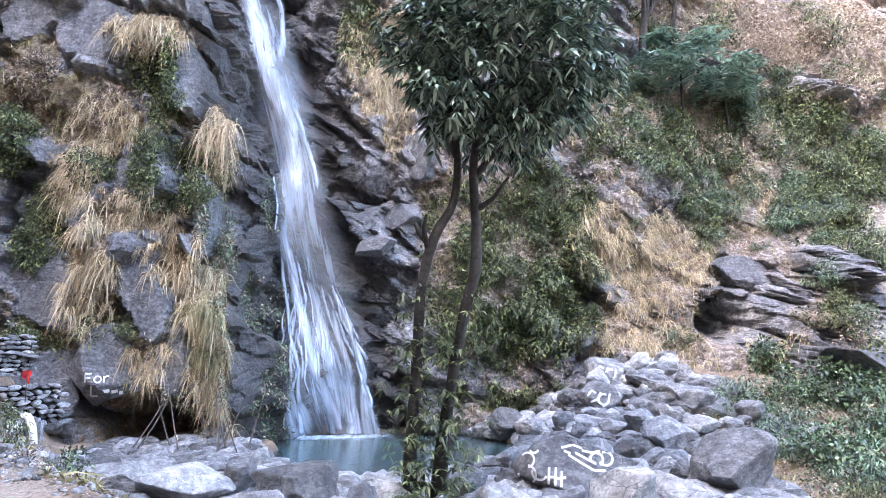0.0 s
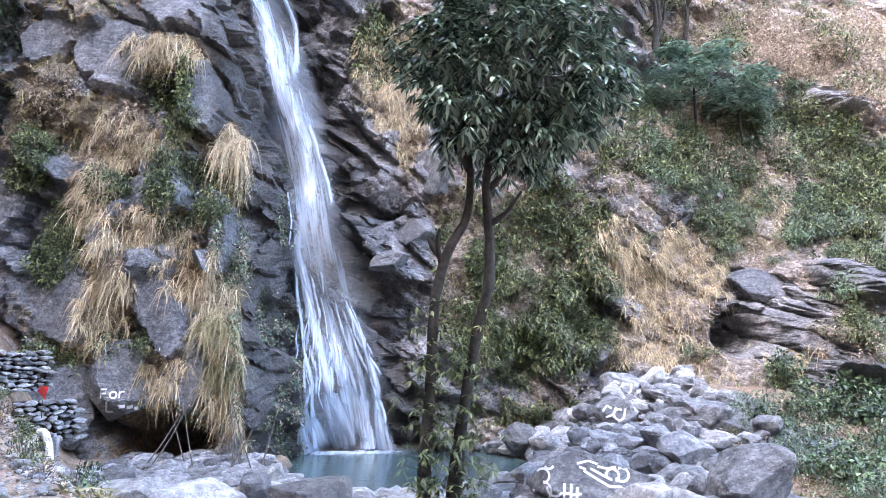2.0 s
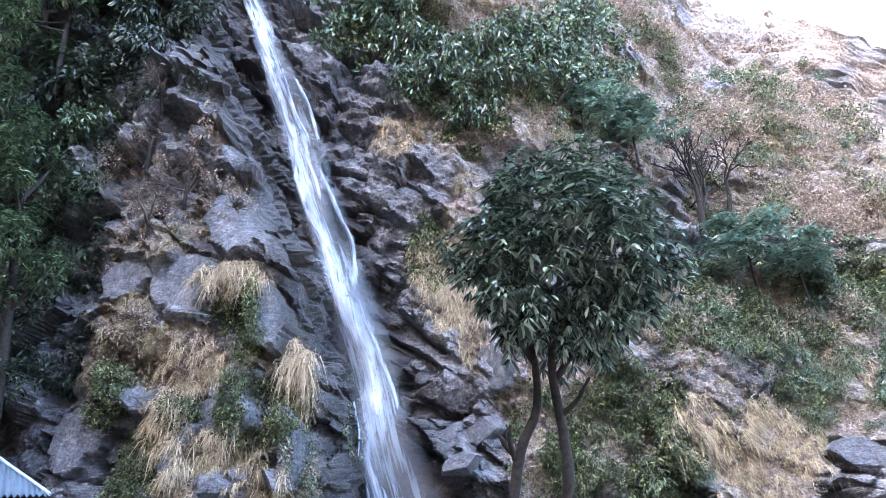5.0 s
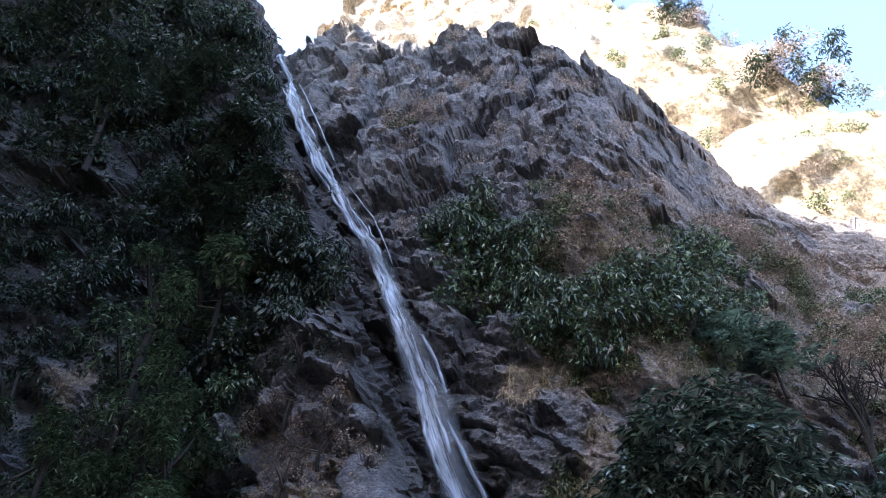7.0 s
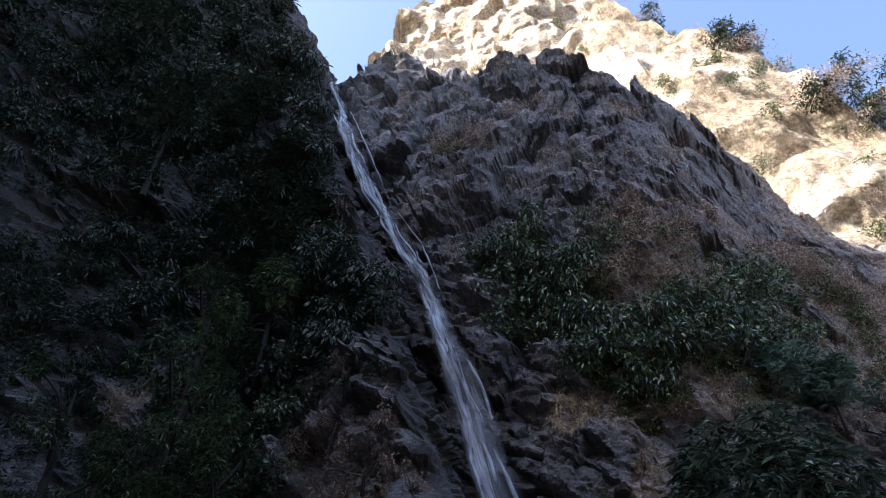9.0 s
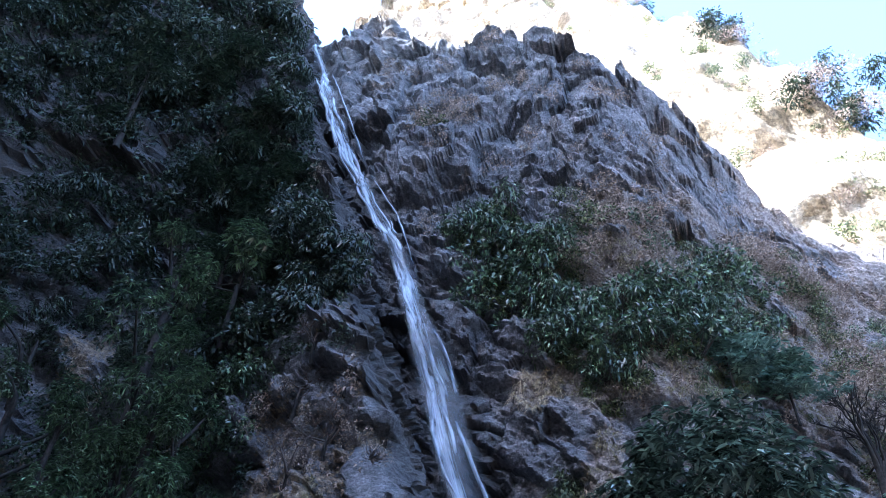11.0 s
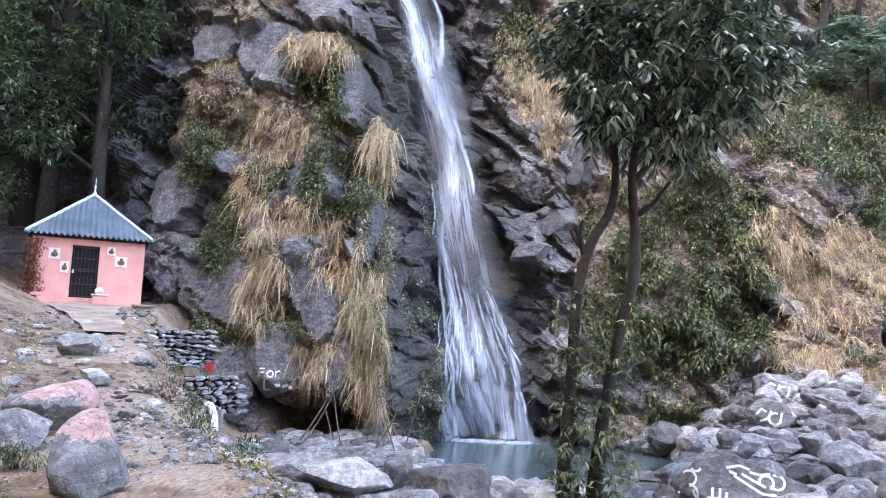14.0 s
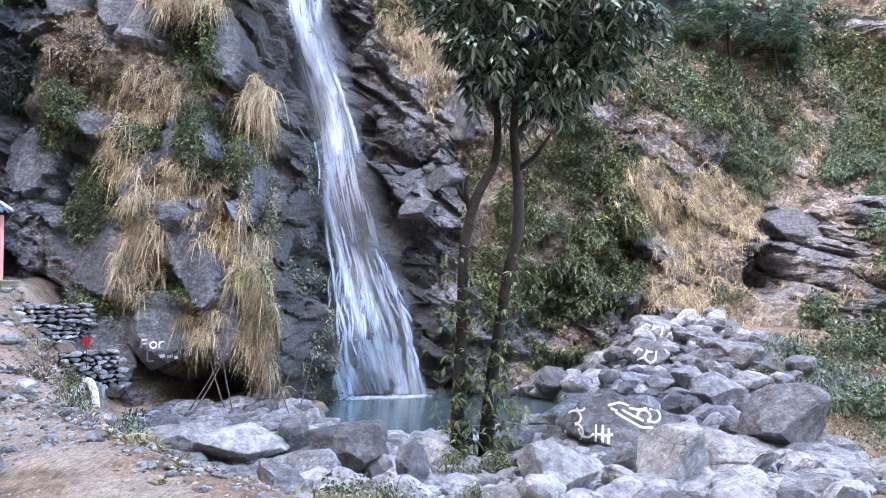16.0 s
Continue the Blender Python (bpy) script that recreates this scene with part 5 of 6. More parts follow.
for k, (x, z, h, r) in enumerate([(12.1, 12.4, 4.5, 2.9), (14.6, 11.6, 4.2, 2.8), (8.0, 21.8, 4.2, 2.6), (5.0, 21.5, 4.5, 2.2)]):
    forest_tree("fern_tree", "blue-green tree with flat layered feathery foliage", (x, on_fall(x, z) - 0.5, z), h, r, 660 + k, LEAF_BLUE, 9, 420, 0.42, 0.45, "feathery trees on the hillside", True)


def bare_tree(label, base, height, seed, spread=0.55, depth=5, wood=None):
    rng = np.random.default_rng(seed)
    runs = []

    def grow(p, d, length, r, level):
        q = p + d * length
        mid = (p + q) / 2 + rng.normal(size=3) * length * 0.06
        runs.append(([p, mid, q], (r, r * 0.85, r * 0.65)))
        if level:
            for _ in range(3 if level > 1 else 4):
                e = unit(d + spread * rng.normal(size=3) + np.array([0, 0, 0.12]))
                grow(p + d * length * rng.uniform(0.6, 1.0), e, length * rng.uniform(0.6, 0.8), r * 0.6, level - 1)

    t = thing("bare_tree", label, "tree", at=pose(*base))
    grow(np.array([0, 0, -0.2]), unit(np.array([0.08, -0.05, 1.0])), height * 0.36, height * 0.028, depth)
    part("trunk", tubes("trunk", runs[:1], BARK, 7), t)
    part("branchwork", tubes("branchwork", runs[1:], wood or TWIG, 4), t)
    return t


bare_tree("leafless grey tree standing on the brushy hillside", (10.9, on_fall(10.9, 16.6) - 0.3, 16.6), 8.5, 700, 0.5, 5, BARK)
bare_tree("leafless grey tree standing on the brushy hillside", (13.2, on_fall(13.2, 19.5) - 0.3, 19.5), 5.5, 701, 0.55, 5, BARK)
bare_tree("bare grey shrub leaning out of the cliff", (-16.3, on_left(-16.3, 12.9), 12.9), 4.2, 702, 0.9)
for x, z, h, k in ((-13.4, 16.6, 3.4, 704), (-15.2, 18.6, 4.0, 705), (-12.6, 19.4, 3.2, 706), (-14.6, 21.6, 3.6, 707)):
    bare_tree("bare grey shrub leaning out of the cliff", (x, on_left(x, z), z), h, k, 0.9, 4)
bare_tree("bare grey shrub leaning out of the cliff", (-14.3, on_left(-14.3, 14.6), 14.6), 3.6, 703, 0.9)

# ------------------------------------------------------------------ shrubs
GREEN_BUSH = [shrub_meshes(720 + k, 620, 0.16, LEAF_BUSH, k % 2 == 1) for k in range(4)]
DARK_BUSH = [shrub_meshes(730 + k, 620, 0.18, LEAF_DARK, k % 2 == 0) for k in range(4)]
SHADED_BUSH = [shrub_meshes(735 + k, 620, 0.2, LEAF_HIGH_SHADED, k % 2 == 0) for k in range(3)]
DRY_BUSH = [shrub_meshes(740 + k, 300, 0.12, LEAF_DRY, False, 0.9, 60) for k in range(3)]


def shrub(kinds, k, x, y, z, s, label, group, turn, tip=35):
    foliage, stems = kinds[k % len(kinds)]
    t = thing("shrub", label, "shrub", group, at=pose(x, y, z, tip, 0, turn) @ Matrix.Diagonal((s, s, s, 1)))
    part("foliage", foliage, t)
    part("woody_base", stems, t)


@functools.lru_cache(None)
def arrays(me):
    """Vertices and faces of a mesh, by number of corners."""
    V = np.empty(len(me.vertices) * 3, np.float32)
    me.vertices.foreach_get("co", V)
    total = np.empty(len(me.polygons), np.int32)
    me.polygons.foreach_get("loop_total", total)
    start = np.empty(len(me.polygons), np.int32)
    me.polygons.foreach_get("loop_start", start)
    loop = np.empty(len(me.loops), np.int32)
    me.loops.foreach_get("vertex_index", loop)
    return V.reshape(-1, 3), [loop[start[total == c][:, None] + np.arange(c)] for c in (3, 4) if (total == c).any()]


MASS = {}


def mass_shrub(name, kinds, k, x, y, z, s, turn, tip=25):
    """One more bush in a thicket too far off to pick apart."""
    m = np.array(pose(x, y, z, tip, 0, turn) @ Matrix.Diagonal((s, s, s, 1)))
    V, faces = arrays(kinds[k % len(kinds)][0])
    MASS.setdefault((name, kinds[0][0].materials[0].name), []).append((V @ m[:3, :3].T + m[:3, 3], faces))


rng = np.random.default_rng(51)
left_ok = lambda x, z: x < edge_left(z) - 0.25
for kinds, patches, n, label, group, size in (
    (GREEN_BUSH, GREEN_LEFT[:7] + GREEN_LEFT[-2:], 46, "green leafy shrub hanging on the cliff", "shrubs on the cliff", 0.5),
    (DRY_BUSH, BROWN_LEFT, 34, "russet dry shrub on the cliff", "dry shrubs on the cliff", 0.6),
):
    X, Z = pick(patches, n, rng)
    Y = surface_left(X, Z)
    for k in range(n):
        if left_ok(X[k], Z[k]):
            shrub(kinds, k, X[k], Y[k] + 0.1, Z[k], size * rng.uniform(0.7, 1.35) * (1 + Z[k] / 90), label, group, rng.uniform(-60, 60))
# Above 22 m the bushes wear the leaf with painted shade.
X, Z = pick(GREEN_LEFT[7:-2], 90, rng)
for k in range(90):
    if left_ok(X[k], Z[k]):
        mass_shrub("thicket_left", DARK_BUSH if Z[k] < 22 else SHADED_BUSH, k, X[k], on_left(X[k], Z[k]) + 0.1, Z[k], rng.uniform(0.8, 1.5) * (1 + Z[k] / 90), rng.uniform(-60, 60), 35)
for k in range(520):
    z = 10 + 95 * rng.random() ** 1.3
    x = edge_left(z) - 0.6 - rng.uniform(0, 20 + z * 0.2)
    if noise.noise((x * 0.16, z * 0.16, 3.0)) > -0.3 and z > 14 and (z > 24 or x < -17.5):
        mass_shrub("thicket_left", DARK_BUSH if z < 22 else SHADED_BUSH, k, x, on_left(x, z) + 0.1, z, rng.uniform(0.7, 1.5) * (1 + z / 70), rng.uniform(-60, 60), 35)
for kinds, patches, n, label, group, size in (
    (GREEN_BUSH, GREEN_RIGHT[:10] + GREEN_RIGHT[16:18] + GREEN_RIGHT[19:20], 125, "green leafy shrub on the hillside", "shrubs on the hillside", 0.85),
    (DARK_BUSH, GREEN_RIGHT[10:16] + GREEN_RIGHT[18:19] + GREEN_RIGHT[20:], 105, "dark green shrub on the upper hillside", "shrubs on the upper hillside", 1.25),
):
    X, Z = pick(patches, n, rng)
    Y = surface_fall(X, Z)
    for k in np.nonzero(outcrop(X, Z) < 0.4)[0]:
        shrub(kinds, k, X[k], Y[k] + 0.1, Z[k], size * rng.uniform(0.7, 1.3) * (1 + max(Z[k], 0) / 90), label, group, rng.uniform(-60, 60), 22)
X, Z = pick(BROWN_RIGHT, 260, rng)
Y = surface_fall(X, Z)
for k in range(260):
    mass_shrub("scrub_thicket", DRY_BUSH if rng.random() < 0.8 else GREEN_BUSH, k, X[k], Y[k] + 0.1, Z[k], rng.uniform(0.5, 1.2) * (1 + max(Z[k], 0) / 90), rng.uniform(-60, 60))
X, Z = pick([(10, 13, 2.5, 2.0), (15.5, 12.5, 2.6, 2.4), (12.5, 9, 2.5, 1.8), (11.8, 7, 2, 1.2), (19.5, 14.5, 2.5, 2.0), (14.8, 3.4, 1.6, 1.6), (12.6, 1.2, 1.4, 1.6), (20.5, 10.5, 2.0, 2.0), (18.0, 8.0, 2.2, 1.6), (13.0, -1.2, 1.6, 1.0), (16.5, 5.5, 1.5, 1.5)], 230, rng)
Y = surface_fall(X, Z)
bare = outcrop(X, Z) > 0.4
for k in np.nonzero(~bare)[0]:
    mass_shrub("green_thicket", (DARK_BUSH, GREEN_BUSH, DARK_BUSH)[k % 3], k, X[k], Y[k] + 0.1, Z[k], rng.uniform(0.45, 0.95), rng.uniform(-60, 60))
X, Z = rng.uniform(2, 26, 260), rng.uniform(-1, 36, 260)
Y = surface_fall(X, Z)
for k in range(260):
    mass_shrub("scrub_thicket", (DRY_BUSH, GREEN_BUSH, DARK_BUSH)[k % 3], k, X[k], Y[k] + 0.1 + (3 if outcrop(X[k:k + 1], Z[k:k + 1])[0] > 0.4 else 0), Z[k], rng.uniform(0.3, 0.8) * (1 + max(Z[k], 0) / 60), rng.uniform(-60, 60))
for k in range(110):
    x, z = rng.uniform(-22, 16), rng.uniform(36, 76)
    if z < np.interp(x, TOP_X, TOP_Z) - 2 and x > edge_left(z) + 5:
        mass_shrub("scrub_crag", DRY_BUSH, k, x, on_fall(x, z) + 0.1, z, rng.uniform(0.6, 1.6), rng.uniform(-60, 60))
for k, (x, y, s, kinds) in enumerate([(-4.75, 5.3, 0.22, GREEN_BUSH), (-5.5, 6.35, 0.32, GREEN_BUSH), (-4.0, 5.0, 0.16, GREEN_BUSH), (-6.0, 11.7, 0.5, DARK_BUSH), (-6.5, 10.5, 0.45, DRY_BUSH), (-1.2, 9.8, 0.42, GREEN_BUSH), (-2.0, 10.3, 0.4, GREEN_BUSH), (-0.6, 14.6, 0.55, GREEN_BUSH), (0.0, 14.9, 0.5, GREEN_BUSH), (-0.2, 11.6, 0.4, GREEN_BUSH), (-3.0, 10.6, 0.4, DRY_BUSH)]):
    shrub(kinds, k, x, y, gy(x, y) - 0.05, s, "low weedy green bush on the bank" if kinds is not DRY_BUSH else "low dry bush on the bank", "weeds on the bank", 70 * k, 0)
far_y = lambda x, z: 66 + 0.22 * z - 5 * float(fbm(np.array([[x, z, 0]]) * 0.05, 23, 4)[0])
for k in range(520):
    x, z = rng.uniform(-10, 70), rng.uniform(40, 200)
    if z < np.interp(x, (0, 8, 15, 21.5, 28, 34, 37, 43, 50, 70), (232, 218, 193, 164, 156, 147, 129, 110, 92, 66)):
        mass_shrub("scrub_far", DRY_BUSH if k % 3 else GREEN_BUSH, k, x, far_y(x, z) - 0.5, z, rng.uniform(0.7, 2.6), 40 * k, 15)
for x0, z0, wide, n in ((31, 141, 2.6, 9), (28, 148, 1.6, 4), (40, 112, 3.4, 15), (43, 103, 2.0, 6), (19, 183, 1.2, 2)):
    for k in range(n):
        x, z = x0 + wide * rng.normal(), z0 + 0.55 * wide * rng.normal()
        mass_shrub("far_trees", (SHADED_BUSH, DRY_BUSH, DRY_BUSH)[k % 3], k, x, far_y(x, z) - 1.5, z - 1.0, rng.uniform(2.6, 4.6), 60 * k, 0)
X, Y = rng.uniform(8.8, 17, 150), rng.uniform(14.5, 25.5, 150)
for k in range(150):
    mass_shrub("scrub_thicket", (DARK_BUSH, GREEN_BUSH, DARK_BUSH, DRY_BUSH)[k % 4], k, X[k], Y[k], gy(X[k], Y[k]) - 0.1, rng.uniform(0.3, 0.8), 50 * k, 0)
for k in range(80):
    x, y = rng.uniform(9.6, 17), rng.uniform(17, 26.5)
    mass_shrub("green_thicket", DARK_BUSH, k, x, y, gy(x, y) - 0.1, rng.uniform(0.5, 1.0), 50 * k, 0)
for (name, _), clouds in MASS.items():
    kind_mat = bpy.data.materials[_]
    words = {"thicket_left": "dark thicket clinging to the high cliff", "green_thicket": "green leafy thicket on the hillside", "scrub_thicket": "dry brown scrub covering the hillside", "scrub_crag": "dry scrub on the grey crag", "scrub_far": "scrub on the sunlit far slope", "far_trees": "grey-green trees on the far skyline"}[name]
    tagged(new(name, joined(name, clouds, kind_mat)), words, "thicket", kind="stuff")

# ------------------------------------------------------------------ grass and undergrowth
def grass_sheet(name, label, X, Y, Z, lengths, blades, material, rng, out=(0, -1, 0.5), droop=1.1):
    clouds = [tuft_cloud(np.array([x, y, z]), blades, l, rng, out, droop) for x, y, z, l in zip(X, Y, Z, lengths)]
    tagged(new(name, joined(name, clouds, material)), label, "grass", kind="stuff")


rng = np.random.default_rng(61)
X, Z = pick(STRAW_LEFT, 700, rng)
ok = left_ok(X, Z)
X, Z = X[ok], Z[ok]
grass_sheet("dry_grass_left", "long straw-coloured grass hanging on the buttress", X, surface_left(X, Z) - 0.02, Z, rng.uniform(0.28, 0.8, len(X)), 22, STRAW, rng, (0, -1, 0.4), 1.25)
X, Z = rng.uniform(-19, -6.5, 900), rng.uniform(-1.2, 22, 900)
ok = left_ok(X, Z) & (soil_left(X, Z) > 0.5)
X, Z = X[ok], Z[ok]
grass_sheet("half_dry_grass_left", "short half-dry grass on the buttress ledges", X, surface_left(X, Z) - 0.02, Z, rng.uniform(0.25, 0.6, len(X)), 16, STRAW_GREEN, rng)
X, Z = pick(STRAW_RIGHT, 760, rng)
grass_sheet("dry_grass_right", "long straw-coloured grass on the hillside", X, surface_fall(X, Z) - 0.02, Z, rng.uniform(0.4, 0.85, len(X)), 24, STRAW, rng)
X, Z = rng.uniform(-4, 24, 3200), rng.uniform(-1.5, 34, 3200)
ok = soil_fall(X, Z) > 0.55
X, Z = X[ok], Z[ok]
grass_sheet("half_dry_grass_right", "short half-dry grass on the hillside", X, surface_fall(X, Z) - 0.02, Z, rng.uniform(0.3, 0.65, len(X)) * (1 + Z / 60), 14, STRAW_GREEN, rng)
X, Y = rng.uniform(-14, 1.5, 1500), rng.uniform(4, 20, 1500)
side = (X + 3.6) * -0.777 + (Y - 5.5) * -0.63
gz = ground_z(X, Y)
ok = (gz > -1.7) & ((side > 1.0) | (side < -1.1)) & (rng.random(1500) < np.where(gz > -0.2, 0.35, 0.9))
X, Y, gz = X[ok], Y[ok], gz[ok]
grass_sheet("bank_grass", "dry grass tufts on the path bank", X, Y, gz, rng.uniform(0.12, 0.34, len(X)), 16, STRAW_GREEN, rng, (0, -0.1, 1), 0.5)


X, Y = rng.uniform(-4.2, 1.8, 420), rng.uniform(7.6, 12.2, 420)
grass_sheet("near_bank_grass", "dry grass and weeds on the near bank", X, Y, ground_z(X, Y), rng.uniform(0.14, 0.38, 420), 18, STRAW_GREEN, rng, (0, -0.1, 1), 0.5)
X, Y = rng.uniform(7.9, 17, 520), rng.uniform(13.5, 26, 520)
grass_sheet("right_bank_grass", "dry grass on the slope beside the stream", X, Y, ground_z(X, Y), rng.uniform(0.25, 0.6, 520), 18, STRAW_GREEN, rng, (0, -0.2, 1), 0.6)


def undergrowth(name, label, n, face, X, Z, length, material, rng, depth=0.45):
    Y = face(X, Z)
    P = np.stack([X, Y - depth * rng.random(len(X)) ** 2, Z + 0.1 * rng.normal(size=len(X))], 1)
    D = unit(np.array([0, -0.7, -0.1]) + 0.8 * rng.normal(size=P.shape))
    L = length * rng.uniform(0.6, 1.4, len(X)) * (1 + np.maximum(Z, 0) / 45)
    tagged(new(name, joined(name, [leaf_cloud(P, D, L, L * 0.42, rng, 0.3)], material)), label, "undergrowth", kind="stuff")


def clustered(X, Z, seed, level):
    return vnoise(np.stack([X * 0.9, Z * 0.9, 0 * X], 1), seed) + 0.6 * vnoise(np.stack([X * 2.6, Z * 2.6, 0 * X], 1), seed + 1) > level


X, Z = pick(GREEN_RIGHT, 120000, rng)
ok = clustered(X, Z, 3, 0.05) & (outcrop(X, Z) < 0.3 + 0.4 * rng.random(len(X)))
undergrowth("undergrowth_right", "green creepers and ferns covering the hillside", 0, surface_fall, X[ok], Z[ok], 0.16, LEAF_BUSH, rng)
X, Z = pick([(3.3, 4.4, 3.0, 3.0), (2.4, 1.4, 2.4, 1.6), (4.6, 7.6, 1.9, 1.4), (0.6, 5.6, 1.4, 2.4), (3.0, -0.6, 2.4, 0.7)], 30000, rng)
ok = clustered(X, Z, 63, -0.1)
undergrowth("fern_bank", "olive green ferns and creepers behind the tree", 0, surface_fall, X[ok], Z[ok], 0.17, LEAF_BUSH, rng, 0.5)
X, Z = rng.uniform(-2, 26, 150000), rng.uniform(-1, 40, 150000)
ok = clustered(X, Z, 13, 0.35) & (soil_fall(X, Z) > 0.4)
undergrowth("scrub_right", "brown dead leaves and scrub on the hillside", 0, surface_fall, X[ok], Z[ok], 0.13, LEAF_DRY, rng, 0.3)
X, Z = pick(GREEN_LEFT[:7] + GREEN_LEFT[-2:], 16000, rng)
ok = left_ok(X, Z)
undergrowth("undergrowth_left", "green creepers on the buttress", 0, surface_left, X[ok], Z[ok], 0.13, LEAF_BUSH, rng)
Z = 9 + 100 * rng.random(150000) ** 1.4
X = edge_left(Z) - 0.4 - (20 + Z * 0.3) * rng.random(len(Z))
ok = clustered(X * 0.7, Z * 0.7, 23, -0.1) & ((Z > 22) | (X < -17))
undergrowth("creepers_left", "dark creepers hanging over the high buttress", 0, surface_left, X[ok], Z[ok], 0.19, LEAF_HIGH_SHADED, rng, 0.7)
X, Z = pick(BROWN_LEFT + STRAW_LEFT, 17000, rng)
ok = left_ok(X, Z) & clustered(X, Z, 33, np.where(Z > 12.5, 0.45, 0.0))
undergrowth("scrub_left", "russet dead leaves and scrub on the buttress", 0, surface_left, X[ok], Z[ok], 0.13, LEAF_DRY, rng, 0.3)

row, col = rng.integers(0, int((zs < 9.5).sum()), 26000), rng.integers(0, 45, 26000)
part_way = rng.random(26000)
P = np.stack([XB[row, col] * (1 - part_way) + XB[row, col + 1] * part_way, YB[row, col] * (1 - part_way) + YB[row, col + 1] * part_way, zs[row] + 0.1 * rng.random(26000)], 1)
P = P[vnoise(P * 0.8, 57) + 0.6 * vnoise(P * 2.3, 58) + 0.10 * P[:, 2] < 0.30]
P = P + np.stack([0.25 * rng.random(len(P)) ** 2, -0.1 * rng.random(len(P)), 0 * P[:, 0]], 1)
D = unit(np.array([0.6, -0.6, -0.1]) + 0.7 * rng.normal(size=P.shape))
L = rng.uniform(0.08, 0.19, len(P))
half_n = len(P) // 3
tagged(new("gully_scrub", joined("gully_scrub", [leaf_cloud(P[:half_n], D[:half_n], L[:half_n], 0.4 * L[:half_n], rng, 0.3)], LEAF_DRY)), "brown dead leaves on the wet gully wall", "undergrowth", kind="stuff")
tagged(new("gully_creepers", joined("gully_creepers", [leaf_cloud(P[half_n:], D[half_n:], L[half_n:], 0.4 * L[half_n:], rng, 0.3)], LEAF_DARK)), "dark creepers on the wet gully wall", "undergrowth", kind="stuff")
EDGE_LEFT = [(-7.4, 0.4, 0.5, 2.2), (-7.5, 3.4, 0.35, 1.6), (-8.6, -0.9, 1.2, 0.7), (-7.9, 5.2, 0.4, 1.0)]
for name, label, leaf, n in (("edge_scrub", "brown dead leaves at the edge of the gully", LEAF_DRY, 2600), ("edge_creepers", "dark green creepers at the edge of the gully", LEAF_DARK, 4200)):
    X, Z = pick(EDGE_LEFT, n, rng)
    ok = (X < edge_left(Z) - 0.05) & clustered(X, Z, 53, -0.1)
    undergrowth(name, label, 0, surface_left, X[ok], Z[ok], 0.12, leaf, rng, 0.35)


def ground_cover(name, label, n, area, length, material, rng):
    X, Y = rng.uniform(area[0], area[1], n), rng.uniform(area[2], area[3], n)
    ok = clustered(X, Y, 43, -0.15)
    X, Y = X[ok], Y[ok]
    P = np.stack([X, Y, ground_z(X, Y) + 0.25 * rng.random(len(X)) ** 2], 1)
    D = unit(np.array([0, -0.2, 0.3]) + 0.8 * rng.normal(size=P.shape))
    L = length * rng.uniform(0.6, 1.4, len(X))
    tagged(new(name, joined(name, [leaf_cloud(P, D, L, L * 0.42, rng, 0.3)], material)), label, "undergrowth", kind="stuff")


ground_cover("brush_right", "dry brush beside the stream", 16000, (7.8, 18, 13, 27), 0.11, LEAF_DRY, rng)
ground_cover("weeds_right", "green weeds beside the stream", 20000, (8.4, 18, 13, 27), 0.11, LEAF_DARK, rng)
for k in range(16):
    y = rng.uniform(8.5, 17)
    x = np.interp(y, (7.6, 8.9, 14.2, 18.5), (-3.9, -5.5, -9.4, -12.5)) + rng.uniform(0.3, 2.2)
    shrub((DRY_BUSH, DRY_BUSH, GREEN_BUSH)[k % 3], k, x, y, gy(x, y) - 0.05, rng.uniform(0.18, 0.4), "low dry bush on the path bank" if k % 3 < 2 else "low green bush on the path bank", "bushes on the path bank", 70 * k, 0)

# the two big hanging tussocks beside the fall
for x, z, n, l in ((-10.7, 12.7, 210, 0.8), (-9.8, 12.2, 130, 0.75), (-8.2, 9.0, 230, 1.25), (-7.8, 2.4, 150, 1.0), (-7.5, 0.9, 120, 0.9), (-8.9, 3.6, 120, 0.8), (-11.5, 3.7, 140, 0.9)):
    t = np.random.default_rng(int(z * 10))
    y = on_left(x, z) - 0.25
    c = [tuft_cloud(np.array([x + dx, y, z + 0.3 * t.random()]), n // 5, l, t, (0, -1, 0.35), 1.5) for dx in np.linspace(-0.5, 0.5, 5)]
    tagged(new("grass_tussock", joined("grass_tussock", c, STRAW_GREEN if z < 3 else STRAW)), "big tussock of straw-coloured grass hanging over the rock", "grass", "hanging tussocks")

# ------------------------------------------------------------------ the shrine
HUT = pose(-16.55, 21.33, 2.36, 0, 0, 37.8)
ROOF = plain("blue_roof_paint", (0.10, 0.135, 0.165), 0.45, 0.3, 1.5, 0.4, 0.1)
CAP = plain("pale_roof_cap", (0.45, 0.55, 0.62), 0.4, 0.15, 3)
# Near-black that carries painted shade: doorway and wall core; the fascia shares it.
DARK = plain("dark_interior", (0.015, 0.013, 0.013), 0.9)
IRON = plain("black_iron", (0.03, 0.03, 0.04), 0.5, 0.3, 10)
CONCRETE = plain("concrete", (0.34, 0.295, 0.25), 0.9, 0.3, 2.2)
TILE = plain("white_tile", (0.62, 0.58, 0.55), 0.4, 0.1, 8)
TILE_DARK = plain("tile_picture", (0.14, 0.08, 0.06), 0.5, 0.5, 14)
RED = plain("red_cloth", (0.45, 0.03, 0.03), 0.8, 0.2, 8)
shrine = thing("shrine", "small pink shrine with a blue corrugated pyramid roof", "shrine", at=HUT)
W, DEEP, H = 3.4, 3.3, 2.15
door_x, door_w, door_h = -0.10, 0.82, 1.72
